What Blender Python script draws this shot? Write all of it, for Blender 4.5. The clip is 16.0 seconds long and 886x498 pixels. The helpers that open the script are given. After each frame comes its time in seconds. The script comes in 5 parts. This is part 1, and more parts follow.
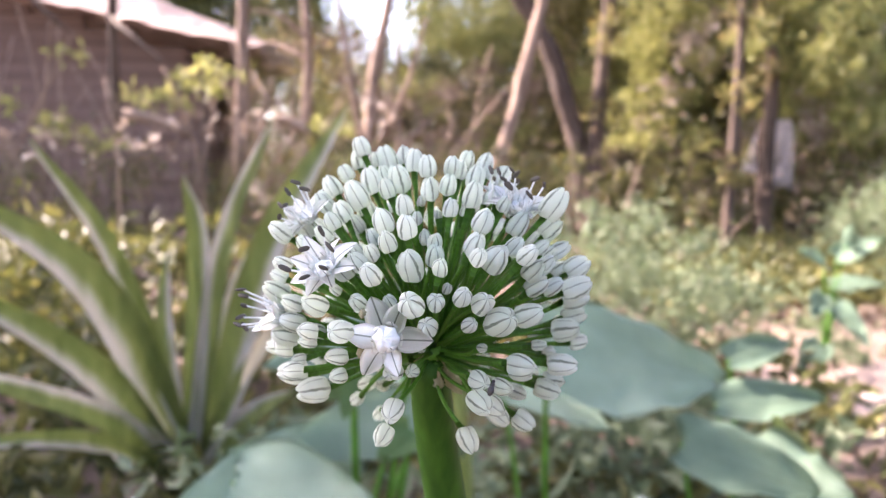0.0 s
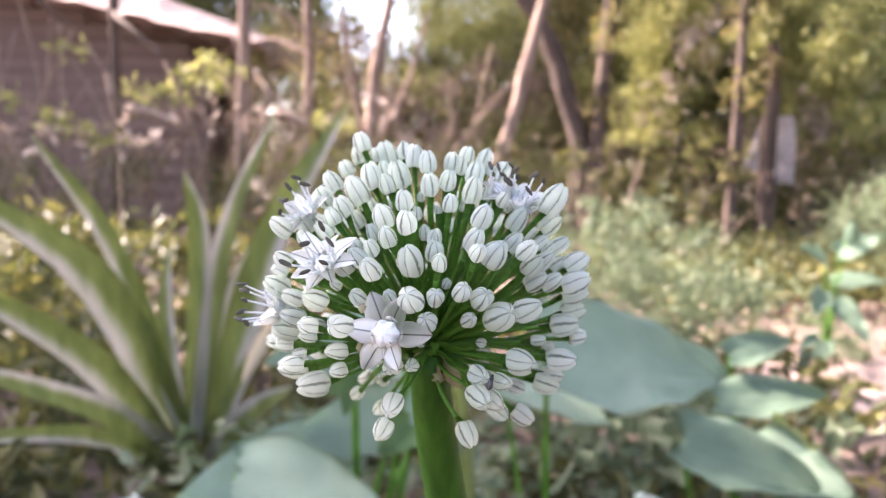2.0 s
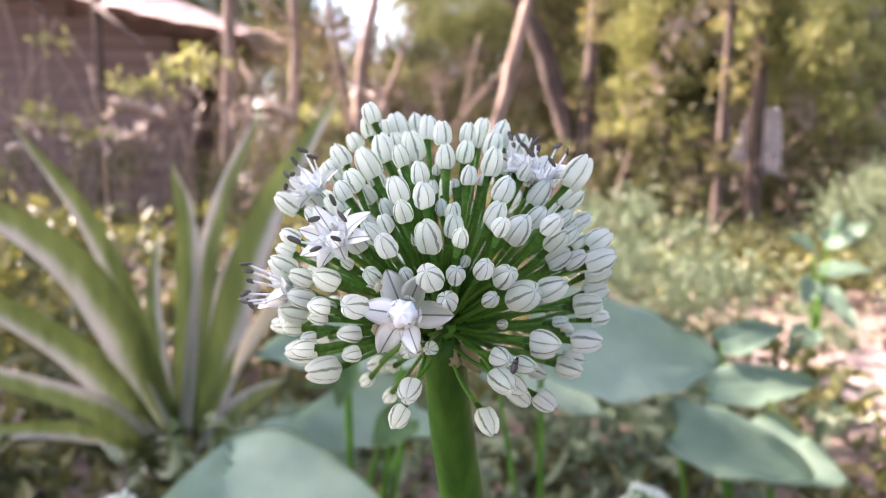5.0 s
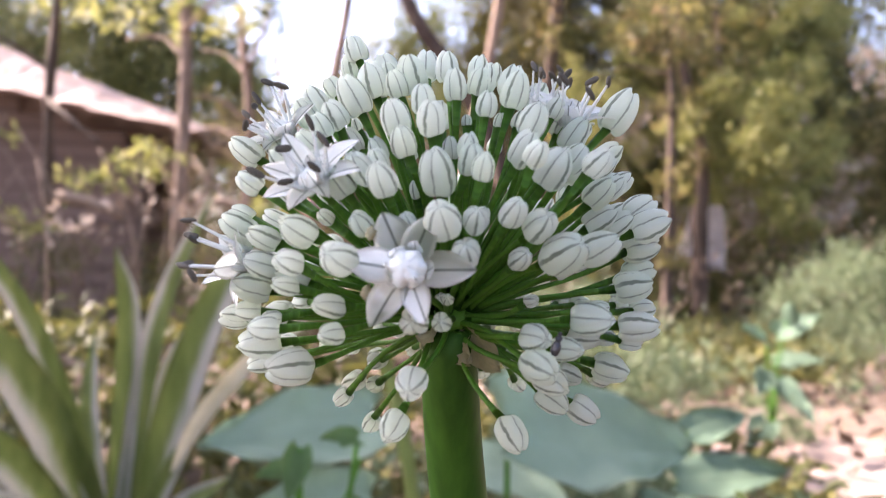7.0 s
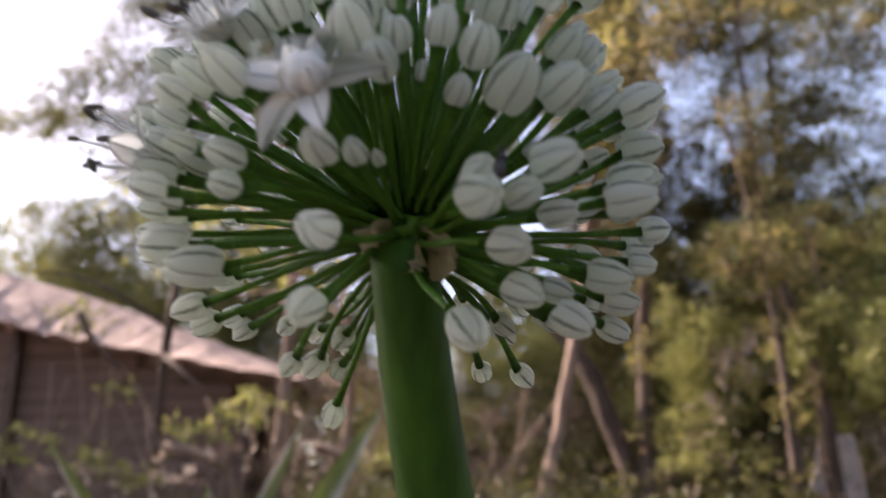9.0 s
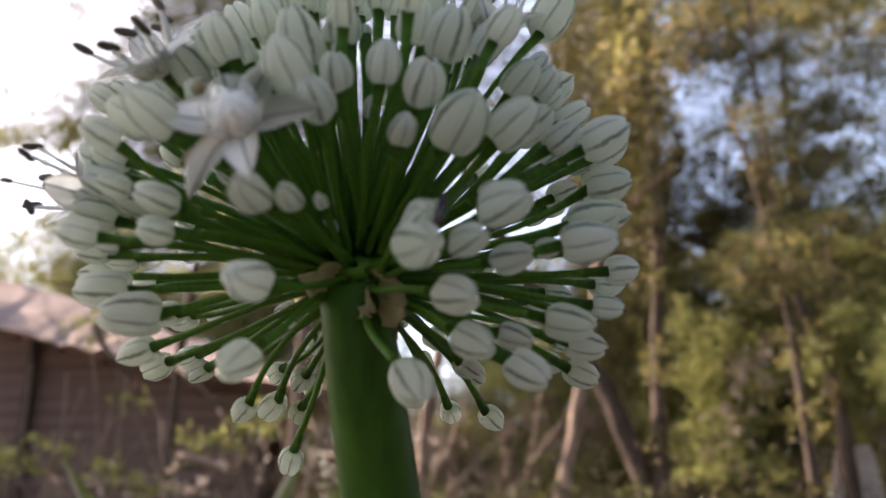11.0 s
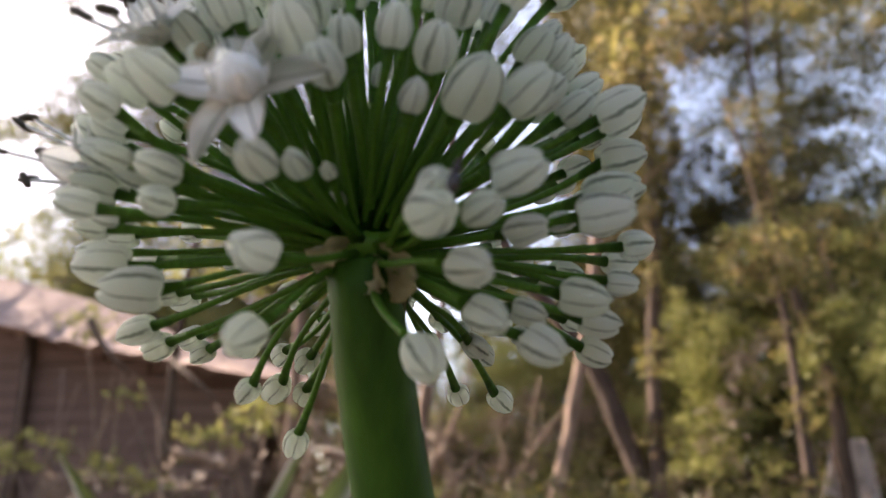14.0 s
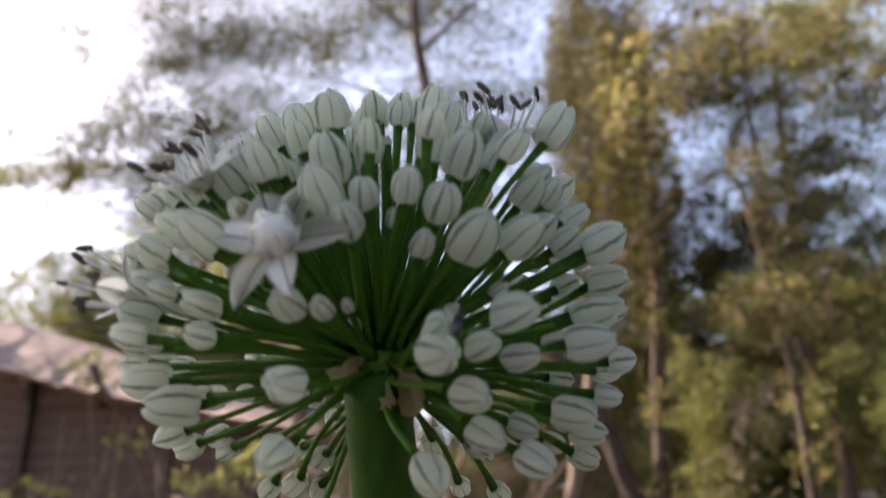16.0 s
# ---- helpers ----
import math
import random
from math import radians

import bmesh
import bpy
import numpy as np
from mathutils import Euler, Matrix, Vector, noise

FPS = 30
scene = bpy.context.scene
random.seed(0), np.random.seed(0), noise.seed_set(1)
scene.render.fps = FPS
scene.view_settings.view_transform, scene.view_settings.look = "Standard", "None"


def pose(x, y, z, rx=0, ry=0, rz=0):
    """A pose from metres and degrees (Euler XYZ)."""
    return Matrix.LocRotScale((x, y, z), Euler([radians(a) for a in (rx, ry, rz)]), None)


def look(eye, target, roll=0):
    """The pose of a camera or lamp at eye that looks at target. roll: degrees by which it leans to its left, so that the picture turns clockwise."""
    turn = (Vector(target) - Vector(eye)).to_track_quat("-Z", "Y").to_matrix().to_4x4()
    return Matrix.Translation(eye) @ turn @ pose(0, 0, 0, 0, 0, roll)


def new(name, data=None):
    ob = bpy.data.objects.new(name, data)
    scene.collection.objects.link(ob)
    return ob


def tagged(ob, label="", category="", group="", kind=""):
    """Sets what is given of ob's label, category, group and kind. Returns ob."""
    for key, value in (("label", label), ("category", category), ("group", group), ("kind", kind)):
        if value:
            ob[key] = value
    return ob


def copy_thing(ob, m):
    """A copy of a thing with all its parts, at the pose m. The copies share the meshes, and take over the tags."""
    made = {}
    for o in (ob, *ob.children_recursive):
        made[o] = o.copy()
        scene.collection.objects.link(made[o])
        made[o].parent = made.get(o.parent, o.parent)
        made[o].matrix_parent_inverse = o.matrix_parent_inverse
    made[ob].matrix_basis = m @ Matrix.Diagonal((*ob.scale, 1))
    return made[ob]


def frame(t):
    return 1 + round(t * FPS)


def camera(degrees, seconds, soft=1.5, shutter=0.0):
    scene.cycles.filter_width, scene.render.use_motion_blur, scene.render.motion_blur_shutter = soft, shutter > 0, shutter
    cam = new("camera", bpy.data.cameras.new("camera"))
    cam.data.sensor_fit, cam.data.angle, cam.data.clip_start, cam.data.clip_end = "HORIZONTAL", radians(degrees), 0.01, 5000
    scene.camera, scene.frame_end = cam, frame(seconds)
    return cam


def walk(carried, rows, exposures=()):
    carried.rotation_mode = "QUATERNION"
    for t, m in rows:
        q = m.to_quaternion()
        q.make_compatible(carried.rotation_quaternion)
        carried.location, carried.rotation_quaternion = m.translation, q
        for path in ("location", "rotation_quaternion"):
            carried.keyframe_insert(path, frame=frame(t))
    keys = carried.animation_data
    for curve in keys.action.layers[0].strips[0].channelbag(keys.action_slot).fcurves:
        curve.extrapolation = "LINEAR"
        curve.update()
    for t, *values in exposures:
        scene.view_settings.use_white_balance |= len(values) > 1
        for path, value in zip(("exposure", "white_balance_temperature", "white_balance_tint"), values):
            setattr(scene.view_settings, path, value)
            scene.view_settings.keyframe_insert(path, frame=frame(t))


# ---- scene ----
# the camera: a phone held a hand's width from an onion flower, dipping to look up at it
cam = camera(59.9, 16.0, soft=0.6, shutter=0.4)
PATH = [
    (0.0, pose(0.00000, 0.00000, 0.55000, 84.000, 0.000, 0.000)),
    (0.5, pose(0.00022, 0.00022, 0.55017, 84.023, -0.080, -0.119)),
    (1.0, pose(0.00033, -0.00045, 0.55036, 83.975, -0.087, -0.132)),
    (1.5, pose(0.00008, -0.00056, 0.54998, 83.825, -0.038, 0.078)),
    (2.0, pose(0.00024, -0.00061, 0.54993, 83.714, -0.095, 0.104)),
    (2.5, pose(0.00016, -0.00119, 0.55044, 83.776, -0.035, 0.152)),
    (3.0, pose(0.00013, -0.00108, 0.55048, 83.796, 0.006, 0.141)),
    (5.3, pose(-0.00427, 0.00998, 0.54483, 83.086, 0.189, -0.891)),
    (5.5, pose(-0.00424, 0.01793, 0.54126, 83.058, -0.062, -0.718)),
    (6.0, pose(-0.00953, 0.02890, 0.53185, 85.339, -0.129, -2.503)),
    (6.5, pose(-0.01284, 0.03420, 0.52717, 87.686, 0.323, -3.843)),
    (7.0, pose(-0.00988, 0.03173, 0.52800, 90.477, 0.009, -4.396)),
    (7.5, pose(-0.00944, 0.03111, 0.52224, 93.616, -1.023, -3.975)),
    (8.0, pose(-0.00190, 0.03211, 0.51602, 97.610, -1.399, -1.821)),
    (8.5, pose(-0.00104, 0.03854, 0.50461, 101.157, -0.501, 2.258)),
    (9.0, pose(0.00484, 0.05277, 0.49528, 108.606, 1.409, 3.200)),
    (9.2, pose(0.00735, 0.05628, 0.49410, 108.700, 1.235, 3.771)),
    (11.5, pose(0.01018, 0.05537, 0.49983, 109.457, 1.199, 4.259)),
    (12.0, pose(0.00935, 0.05561, 0.49850, 109.487, 1.073, 4.344)),
    (12.5, pose(0.00868, 0.05485, 0.49880, 109.580, 0.924, 3.829)),
    (13.0, pose(0.00926, 0.05412, 0.49958, 109.411, 1.079, 3.961)),
    (13.5, pose(0.01107, 0.05539, 0.50019, 109.218, 1.582, 4.232)),
    (14.0, pose(0.00870, 0.05796, 0.49815, 108.949, 1.498, 3.952)),
    (14.5, pose(0.00838, 0.06010, 0.49860, 108.529, 1.531, 3.141)),
    (15.0, pose(0.00815, 0.05860, 0.49841, 108.739, 1.384, 3.645)),
    (15.5, pose(0.00905, 0.05604, 0.49792, 110.450, 1.066, 3.732)),
    (16.0, pose(0.00942, 0.04720, 0.50192, 112.337, 1.189, 4.115)),
]
EXPOSURES = [(0.0, 3.08, 6550, 30), (5.5, 3.05, 6550, 30), (6.5, 2.90, 6550, 30), (7.5, 2.52, 6650, 26), (8.0, 2.08, 6750, 27), (8.5, 1.90, 6800, 27), (9.0, 1.74, 6850, 25),
             (11.5, 1.77, 7000, 20), (12.5, 1.73, 7050, 20), (14.0, 1.92, 7150, 21), (15.0, 1.91, 7150, 21), (16.0, 1.60, 6850, 20)]
walk(cam, PATH, EXPOSURES)
cam.data.dof.use_dof = True
cam.data.dof.focus_distance = 0.094
cam.data.dof.aperture_fstop = 29.0

# light: hazy afternoon sky and a sun from the left, kept off the flower by an added unseen tree
SUN_WAY = Vector((-0.674, 0.314, 0.669)).normalized()
world = bpy.data.worlds.new("hazy_sky")
scene.world = world
world.use_nodes = True
wn = world.node_tree.nodes
sky = wn.new("ShaderNodeTexSky")
sky.sky_type = "NISHITA"
sky.sun_disc = False
sky.sun_elevation = math.asin(SUN_WAY.z)
sky.sun_rotation = math.atan2(SUN_WAY.x, SUN_WAY.y)
sky.air_density, sky.dust_density, sky.ozone_density = 1.0, 2.5, 1.0
haze = wn.new("ShaderNodeHueSaturation")
haze.inputs["Saturation"].default_value = 0.90
world.node_tree.links.new(sky.outputs[0], haze.inputs["Color"])
world.node_tree.links.new(haze.outputs[0], wn["Background"].inputs[0])
wn["Background"].inputs[1].default_value = 0.15
sun = new("sun", bpy.data.lights.new("sun", "SUN"))
sun.data.energy, sun.data.angle, sun.data.color = 5.0, radians(0.6), (1.0, 0.90, 0.78)
sun.matrix_world = look(SUN_WAY * 20, (0, 0, 0))

rng = random.Random(7)
nrg = np.random.RandomState(11)


# ---- materials ----
def material(name):
    m = bpy.data.materials.new(name)
    m.use_nodes = True
    m.node_tree.nodes.clear()
    n, l = m.node_tree.nodes, m.node_tree.links
    out = n.new("ShaderNodeOutputMaterial")
    return m, n, l, out


def ramp(n, l, fac, stops):
    r = n.new("ShaderNodeValToRGB")
    els = r.color_ramp.elements
    while len(els) < len(stops):
        els.new(0.5)
    for e, (p, c) in zip(els, stops):
        e.position, e.color = p, (*c, 1)
    l.new(fac, r.inputs[0])
    return r.outputs[0]


def noise_tex(n, l, scale, detail=4, kind="Object", rough=0.55, stretch=None):
    tc = n.new("ShaderNodeTexCoord")
    t = n.new("ShaderNodeTexNoise")
    t.inputs["Scale"].default_value, t.inputs["Detail"].default_value = scale, detail
    t.inputs["Roughness"].default_value = rough
    if stretch:
        mp = n.new("ShaderNodeMapping")
        mp.inputs["Scale"].default_value = stretch
        l.new(tc.outputs[kind], mp.inputs[0])
        l.new(mp.outputs[0], t.inputs[0])
    else:
        l.new(tc.outputs[kind], t.inputs[0])
    return t


def math_node(n, l, op, a, b=None, clamp=False):
    m = n.new("ShaderNodeMath")
    m.operation, m.use_clamp = op, clamp
    for i, v in enumerate((a, b)):
        if v is None:
            continue
        if isinstance(v, (int, float)):
            m.inputs[i].default_value = v
        else:
            l.new(v, m.inputs[i])
    return m.outputs[0]


def mix(n, l, fac, a, b, blend="MIX"):
    m = n.new("ShaderNodeMix")
    m.data_type, m.blend_type = "RGBA", blend
    for s, v in ((0, fac), (6, a), (7, b)):
        if isinstance(v, (int, float)):
            m.inputs[s].default_value = v
        elif isinstance(v, tuple):
            m.inputs[s].default_value = (*v, 1)
        else:
            l.new(v, m.inputs[s])
    return m.outputs[2]


def surface(n, l, out, colour, rough=0.6, bump=None, strength=0.3, dist=0.001, spec=0.4, trans=0.0, through_colour=None):
    p = n.new("ShaderNodeBsdfPrincipled")
    if isinstance(colour, tuple):
        p.inputs["Base Color"].default_value = (*colour, 1)
    else:
        l.new(colour, p.inputs["Base Color"])
    p.inputs["Roughness"].default_value = rough
    p.inputs["Specular IOR Level"].default_value = spec
    nor = None
    if bump is not None:
        b = n.new("ShaderNodeBump")
        b.inputs["Strength"].default_value, b.inputs["Distance"].default_value = strength, dist
        l.new(bump, b.inputs["Height"])
        nor = b.outputs[0]
        l.new(nor, p.inputs["Normal"])
    last = p.outputs[0]
    if trans > 0:
        t = n.new("ShaderNodeBsdfTranslucent")
        shine = through_colour or colour
        if isinstance(shine, tuple):
            t.inputs[0].default_value = (*shine, 1)
        else:
            l.new(shine, t.inputs[0])
        mx = n.new("ShaderNodeMixShader")
        mx.inputs[0].default_value = trans
        l.new(last, mx.inputs[1])
        l.new(t.outputs[0], mx.inputs[2])
        last = mx.outputs[0]
    l.new(last, out.inputs[0])


def varied(name, a, b, scale, rough=0.7, detail=5, bump=0.4, dist=0.002, trans=0.0, stretch=None, spec=0.3, third=None):
    """A surface whose colour wanders between a and b, with fine relief and a second, coarser stain."""
    m, n, l, out = material(name)
    t = noise_tex(n, l, scale, detail, stretch=stretch)
    c = ramp(n, l, t.outputs[0], ((0.3, a), (0.7, b)))
    big = noise_tex(n, l, scale * 0.13, 3)
    stain = ramp(n, l, big.outputs[0], ((0.35, (0.62, 0.6, 0.58)), (0.65, (1.15, 1.15, 1.12))))
    c = mix(n, l, 0.6, c, stain, "MULTIPLY")
    if third:
        c = mix(n, l, ramp(n, l, noise_tex(n, l, scale * 0.4, 4).outputs[0], ((0.56, (0, 0, 0)), (0.62, (1, 1, 1)))), c, third)
    surface(n, l, out, c, rough, t.outputs[0], bump, dist, spec, trans)
    return m


def leafage(name, stops, rough=0.55, trans=0.35, patchy=False):
    """Foliage: every leaf of the mass has its own tint."""
    m, n, l, out = material(name)
    g = n.new("ShaderNodeNewGeometry")
    c = ramp(n, l, g.outputs["Random Per Island"], stops)
    t = noise_tex(n, l, 25, 3)
    c = mix(n, l, 0.5, c, ramp(n, l, t.outputs[0], ((0.3, (0.7, 0.7, 0.65)), (0.7, (1.15, 1.15, 1.1)))), "MULTIPLY")
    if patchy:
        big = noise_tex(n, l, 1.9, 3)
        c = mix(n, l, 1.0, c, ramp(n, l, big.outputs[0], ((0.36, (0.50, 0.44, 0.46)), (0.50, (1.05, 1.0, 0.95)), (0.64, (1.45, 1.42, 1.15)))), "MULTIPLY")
    surface(n, l, out, c, rough, t.outputs[0], 0.2, 0.004, 0.35, trans)
    return m


def bud_material(name, white, stripe, green):
    """Closed tepals: chalk white, a grey-green midrib on each outer one, fine seams between, green towards the stalk."""
    m, n, l, out = material(name)
    tc = n.new("ShaderNodeTexCoord")
    sp = n.new("ShaderNodeSeparateXYZ")
    l.new(tc.outputs["Object"], sp.inputs[0])
    wob = noise_tex(n, l, 4.0, 2)
    ang = math_node(n, l, "ARCTAN2", sp.outputs[1], sp.outputs[0])
    ang = math_node(n, l, "ADD", ang, math_node(n, l, "MULTIPLY", math_node(n, l, "SUBTRACT", wob.outputs[0], 0.5), 0.25))
    c3 = math_node(n, l, "COSINE", math_node(n, l, "MULTIPLY", ang, 3.0))
    rib = ramp(n, l, c3, ((0.925, (0, 0, 0)), (0.968, (0.92, 0.92, 0.92))))
    fine = math_node(n, l, "MULTIPLY", c3, -1.0)
    seam = ramp(n, l, fine, ((0.965, (0, 0, 0)), (0.988, (0.85, 0.85, 0.85))))
    up = ramp(n, l, sp.outputs[2], ((0.0, (0.35, 0.35, 0.35)), (0.25, (0.85, 0.85, 0.85)), (0.8, (1, 1, 1)), (1.0, (0.8, 0.8, 0.8))))
    streak = noise_tex(n, l, 6, 4, stretch=(6, 6, 0.8))
    base = mix(n, l, 1.0, white, ramp(n, l, streak.outputs[0], ((0.3, (0.86, 0.88, 0.86)), (0.7, (1, 1, 1)))), "MULTIPLY")
    oi = n.new("ShaderNodeObjectInfo")
    base = mix(n, l, 1.0, base, ramp(n, l, oi.outputs["Random"], ((0.0, (0.90, 0.95, 0.86)), (0.5, (1, 1, 1)), (1.0, (0.97, 0.97, 1.0)))), "MULTIPLY")
    base = mix(n, l, ramp(n, l, sp.outputs[2], ((0.0, (0.7, 0.7, 0.7)), (0.10, (0.25, 0.25, 0.25)), (0.5, (0, 0, 0)))), base, green)
    c = mix(n, l, mix(n, l, 1.0, rib, up, "MULTIPLY"), base, stripe)
    c = mix(n, l, mix(n, l, 1.0, seam, up, "MULTIPLY"), c, tuple(0.5 * v + 0.05 for v in stripe))
    shine = mix(n, l, mix(n, l, 1.0, rib, up, "MULTIPLY"), (0.90, 0.95, 0.84), (0.30, 0.36, 0.28))
    shine = mix(n, l, mix(n, l, 1.0, seam, up, "MULTIPLY"), shine, (0.42, 0.48, 0.40))
    surface(n, l, out, c, 0.5, streak.outputs[0], 0.25, 0.00012, 0.35, 0.63, through_colour=shine)
    return m


def petal_material(name):
    """Open tepals: translucent white with a green line along the middle."""
    m, n, l, out = material(name)
    tc = n.new("ShaderNodeTexCoord")
    sp = n.new("ShaderNodeSeparateXYZ")
    l.new(tc.outputs["Object"], sp.inputs[0])
    off = math_node(n, l, "ABSOLUTE", sp.outputs[0])
    rib = ramp(n, l, off, ((0.009, (1, 1, 1)), (0.020, (0, 0, 0))))
    t = noise_tex(n, l, 9, 4, stretch=(9, 1, 1))
    c = ramp(n, l, t.outputs[0], ((0.3, (0.86, 0.885, 0.855)), (0.7, (0.93, 0.945, 0.92))))
    c = mix(n, l, math_node(n, l, "MULTIPLY", rib, 0.7), c, (0.12, 0.16, 0.11))
    surface(n, l, out, c, 0.45, t.outputs[0], 0.3, 0.0001, 0.4, 0.5)
    return m


def stripe_leaf_material(name):
    """Strap leaf: green middle, cream margins, lengthwise streaks."""
    m, n, l, out = material(name)
    at = n.new("ShaderNodeAttribute")
    at.attribute_name = "across"
    t = noise_tex(n, l, 14, 4, stretch=(3, 3, 0.6))
    w = math_node(n, l, "ADD", at.outputs["Fac"], math_node(n, l, "MULTIPLY", math_node(n, l, "SUBTRACT", t.outputs[0], 0.5), 0.35))
    green = ramp(n, l, t.outputs[0], ((0.3, (0.14, 0.185, 0.05)), (0.7, (0.275, 0.325, 0.105))))
    cream = ramp(n, l, t.outputs[0], ((0.3, (0.46, 0.45, 0.36)), (0.7, (0.60, 0.56, 0.52))))
    c = mix(n, l, ramp(n, l, w, ((0.55, (0, 0, 0)), (0.86, (1, 1, 1)))), green, cream)
    surface(n, l, out, c, 0.42, t.outputs[0], 0.2, 0.001, 0.45, 0.25)
    return m


BUD = bud_material("bud_tepals", (0.575, 0.63, 0.605), (0.016, 0.026, 0.018), (0.20, 0.32, 0.13))
PETAL = petal_material("open_tepals")
STALK = varied("stalk_green", (0.062, 0.19, 0.020), (0.115, 0.30, 0.036), 260, 0.45, bump=0.2, dist=0.0002, trans=0.42, stretch=(1, 1, 0.004))
SCAPE = varied("scape_green", (0.015, 0.052, 0.005), (0.034, 0.098, 0.010), 420, 0.5, bump=0.35, dist=0.00012, stretch=(1, 1, 0.12), spec=0.12)
ANTHER = varied("anther_olive", (0.045, 0.045, 0.04), (0.12, 0.11, 0.085), 900, 0.75, dist=0.0001)
FILAMENT = varied("filament_white", (0.72, 0.78, 0.76), (0.84, 0.89, 0.87), 300, 0.5, dist=0.0001, trans=0.2)
OVARY = varied("ovary_pale", (0.70, 0.76, 0.73), (0.82, 0.87, 0.84), 350, 0.45, dist=0.0002)
PAPER = varied("dry_bract", (0.34, 0.33, 0.20), (0.58, 0.56, 0.38), 240, 0.8, bump=0.5, dist=0.0004, trans=0.3, stretch=(1, 1, 0.25))
INSECT = varied("beetle_black", (0.010, 0.010, 0.012), (0.03, 0.028, 0.03), 900, 0.3, spec=0.6)
STRAP = stripe_leaf_material("striped_strap_leaf")
BROAD = varied("broad_leaf_bluegreen", (0.31, 0.44, 0.32), (0.41, 0.55, 0.41), 22, 0.55, bump=0.35, dist=0.003, trans=0.18, spec=0.32)
BROAD_DARK = varied("broad_leaf_green", (0.17, 0.27, 0.19), (0.24, 0.35, 0.24), 22, 0.6, bump=0.35, dist=0.003, trans=0.18, spec=0.3)
YELLOWED = varied("broad_leaf_yellowing", (0.22, 0.30, 0.10), (0.34, 0.40, 0.16), 22, 0.6, bump=0.35, dist=0.003, trans=0.25, spec=0.3)
DRY_BLADE = varied("dried_blade", (0.50, 0.47, 0.30), (0.80, 0.73, 0.60), 18, 0.7, bump=0.3, dist=0.002, trans=0.3)
GREEN_SMALL = varied("small_leaf_green", (0.13, 0.25, 0.09), (0.22, 0.35, 0.14), 40, 0.5, bump=0.3, dist=0.002, trans=0.3)
BARK = varied("bark_brown", (0.042, 0.029, 0.021), (0.10, 0.070, 0.052), 26, 0.9, bump=0.8, dist=0.012, stretch=(1, 1, 0.25))
BARK_DARK = varied("bark_dark", (0.042, 0.029, 0.023), (0.10, 0.072, 0.055), 26, 0.9, bump=0.8, dist=0.012, stretch=(1, 1, 0.25))
BARK_PALE = varied("bark_pale", (0.12, 0.083, 0.063), (0.29, 0.207, 0.158), 30, 0.9, bump=0.7, dist=0.010, stretch=(1, 1, 0.25))
TWIG = varied("dry_twig", (0.12, 0.084, 0.062), (0.27, 0.198, 0.148), 40, 0.9, bump=0.6, dist=0.004)
SOIL = varied("litter_soil", (0.075, 0.055, 0.042), (0.19, 0.142, 0.112), 9, 0.95, detail=9, bump=0.9, dist=0.03)
DUST = varied("dusty_path", (0.19, 0.138, 0.115), (0.34, 0.265, 0.23), 14, 0.95, detail=8, bump=0.7, dist=0.012)
PLANK = varied("weathered_plank", (0.068, 0.044, 0.035), (0.16, 0.108, 0.086), 16, 0.85, bump=0.6, dist=0.006, stretch=(0.15, 1, 1))
THATCH = varied("pale_thatch", (0.24, 0.17, 0.143), (0.45, 0.335, 0.29), 20, 0.9, bump=0.8, dist=0.02, stretch=(0.3, 1, 1))
CLOTH = varied("faded_cloth", (0.62, 0.57, 0.57), (0.78, 0.74, 0.74), 14, 0.9, bump=0.3, dist=0.01, trans=0.4)
# Lit copy of the foliage: sunlight is put into the bright yellow-green.
LEAF_LIT = leafage("leaf_yellowgreen_lit", ((0.0, (0.150, 0.165, 0.045)), (0.5, (0.275, 0.285, 0.085)), (1.0, (0.39, 0.365, 0.14))), trans=0.4)
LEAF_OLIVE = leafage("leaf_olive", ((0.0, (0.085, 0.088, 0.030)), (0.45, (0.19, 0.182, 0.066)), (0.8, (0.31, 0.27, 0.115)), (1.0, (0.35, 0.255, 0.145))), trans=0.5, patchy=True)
# Dark green foliage; in the undergrowth its dark colour also stands for shade.
LEAF_DARK = leafage("leaf_darkgreen_shade", ((0.0, (0.04, 0.048, 0.014)), (0.6, (0.085, 0.092, 0.025)), (1.0, (0.165, 0.15, 0.042))))
# Darker copy of the olive leaves: shade is put into the colour.
LEAF_SHADE = leafage("leaf_olive_shaded", ((0.0, (0.042, 0.040, 0.010)), (0.5, (0.088, 0.082, 0.020)), (1.0, (0.155, 0.133, 0.036))), trans=0.35, patchy=True)
LEAF_HERB = leafage("leaf_herb", ((0.0, (0.09, 0.13, 0.066)), (0.6, (0.13, 0.172, 0.088)), (1.0, (0.175, 0.21, 0.11))), trans=0.3)
LEAF_STRAW = leafage("leaf_straw", ((0.0, (0.22, 0.16, 0.12)), (0.6, (0.40, 0.32, 0.26)), (1.0, (0.60, 0.52, 0.45))), 0.8, 0.15)
LEAF_DRY = leafage("leaf_dry", ((0.0, (0.07, 0.046, 0.03)), (0.5, (0.135, 0.092, 0.064)), (1.0, (0.23, 0.172, 0.132))), 0.85, 0.1)


# ---- mesh helpers ----
def mesh_of(name, bm, mat, smooth=True):
    me = bpy.data.meshes.new(name)
    bm.normal_update()
    bm.to_mesh(me)
    bm.free()
    me.materials.append(mat)
    for p in me.polygons:
        p.use_smooth = smooth
    return me


def part(name, me, parent, m=None, label=""):
    ob = new(name, me)
    ob.parent = parent
    if m is not None:
        ob.matrix_basis = m
    return tagged(ob, label)


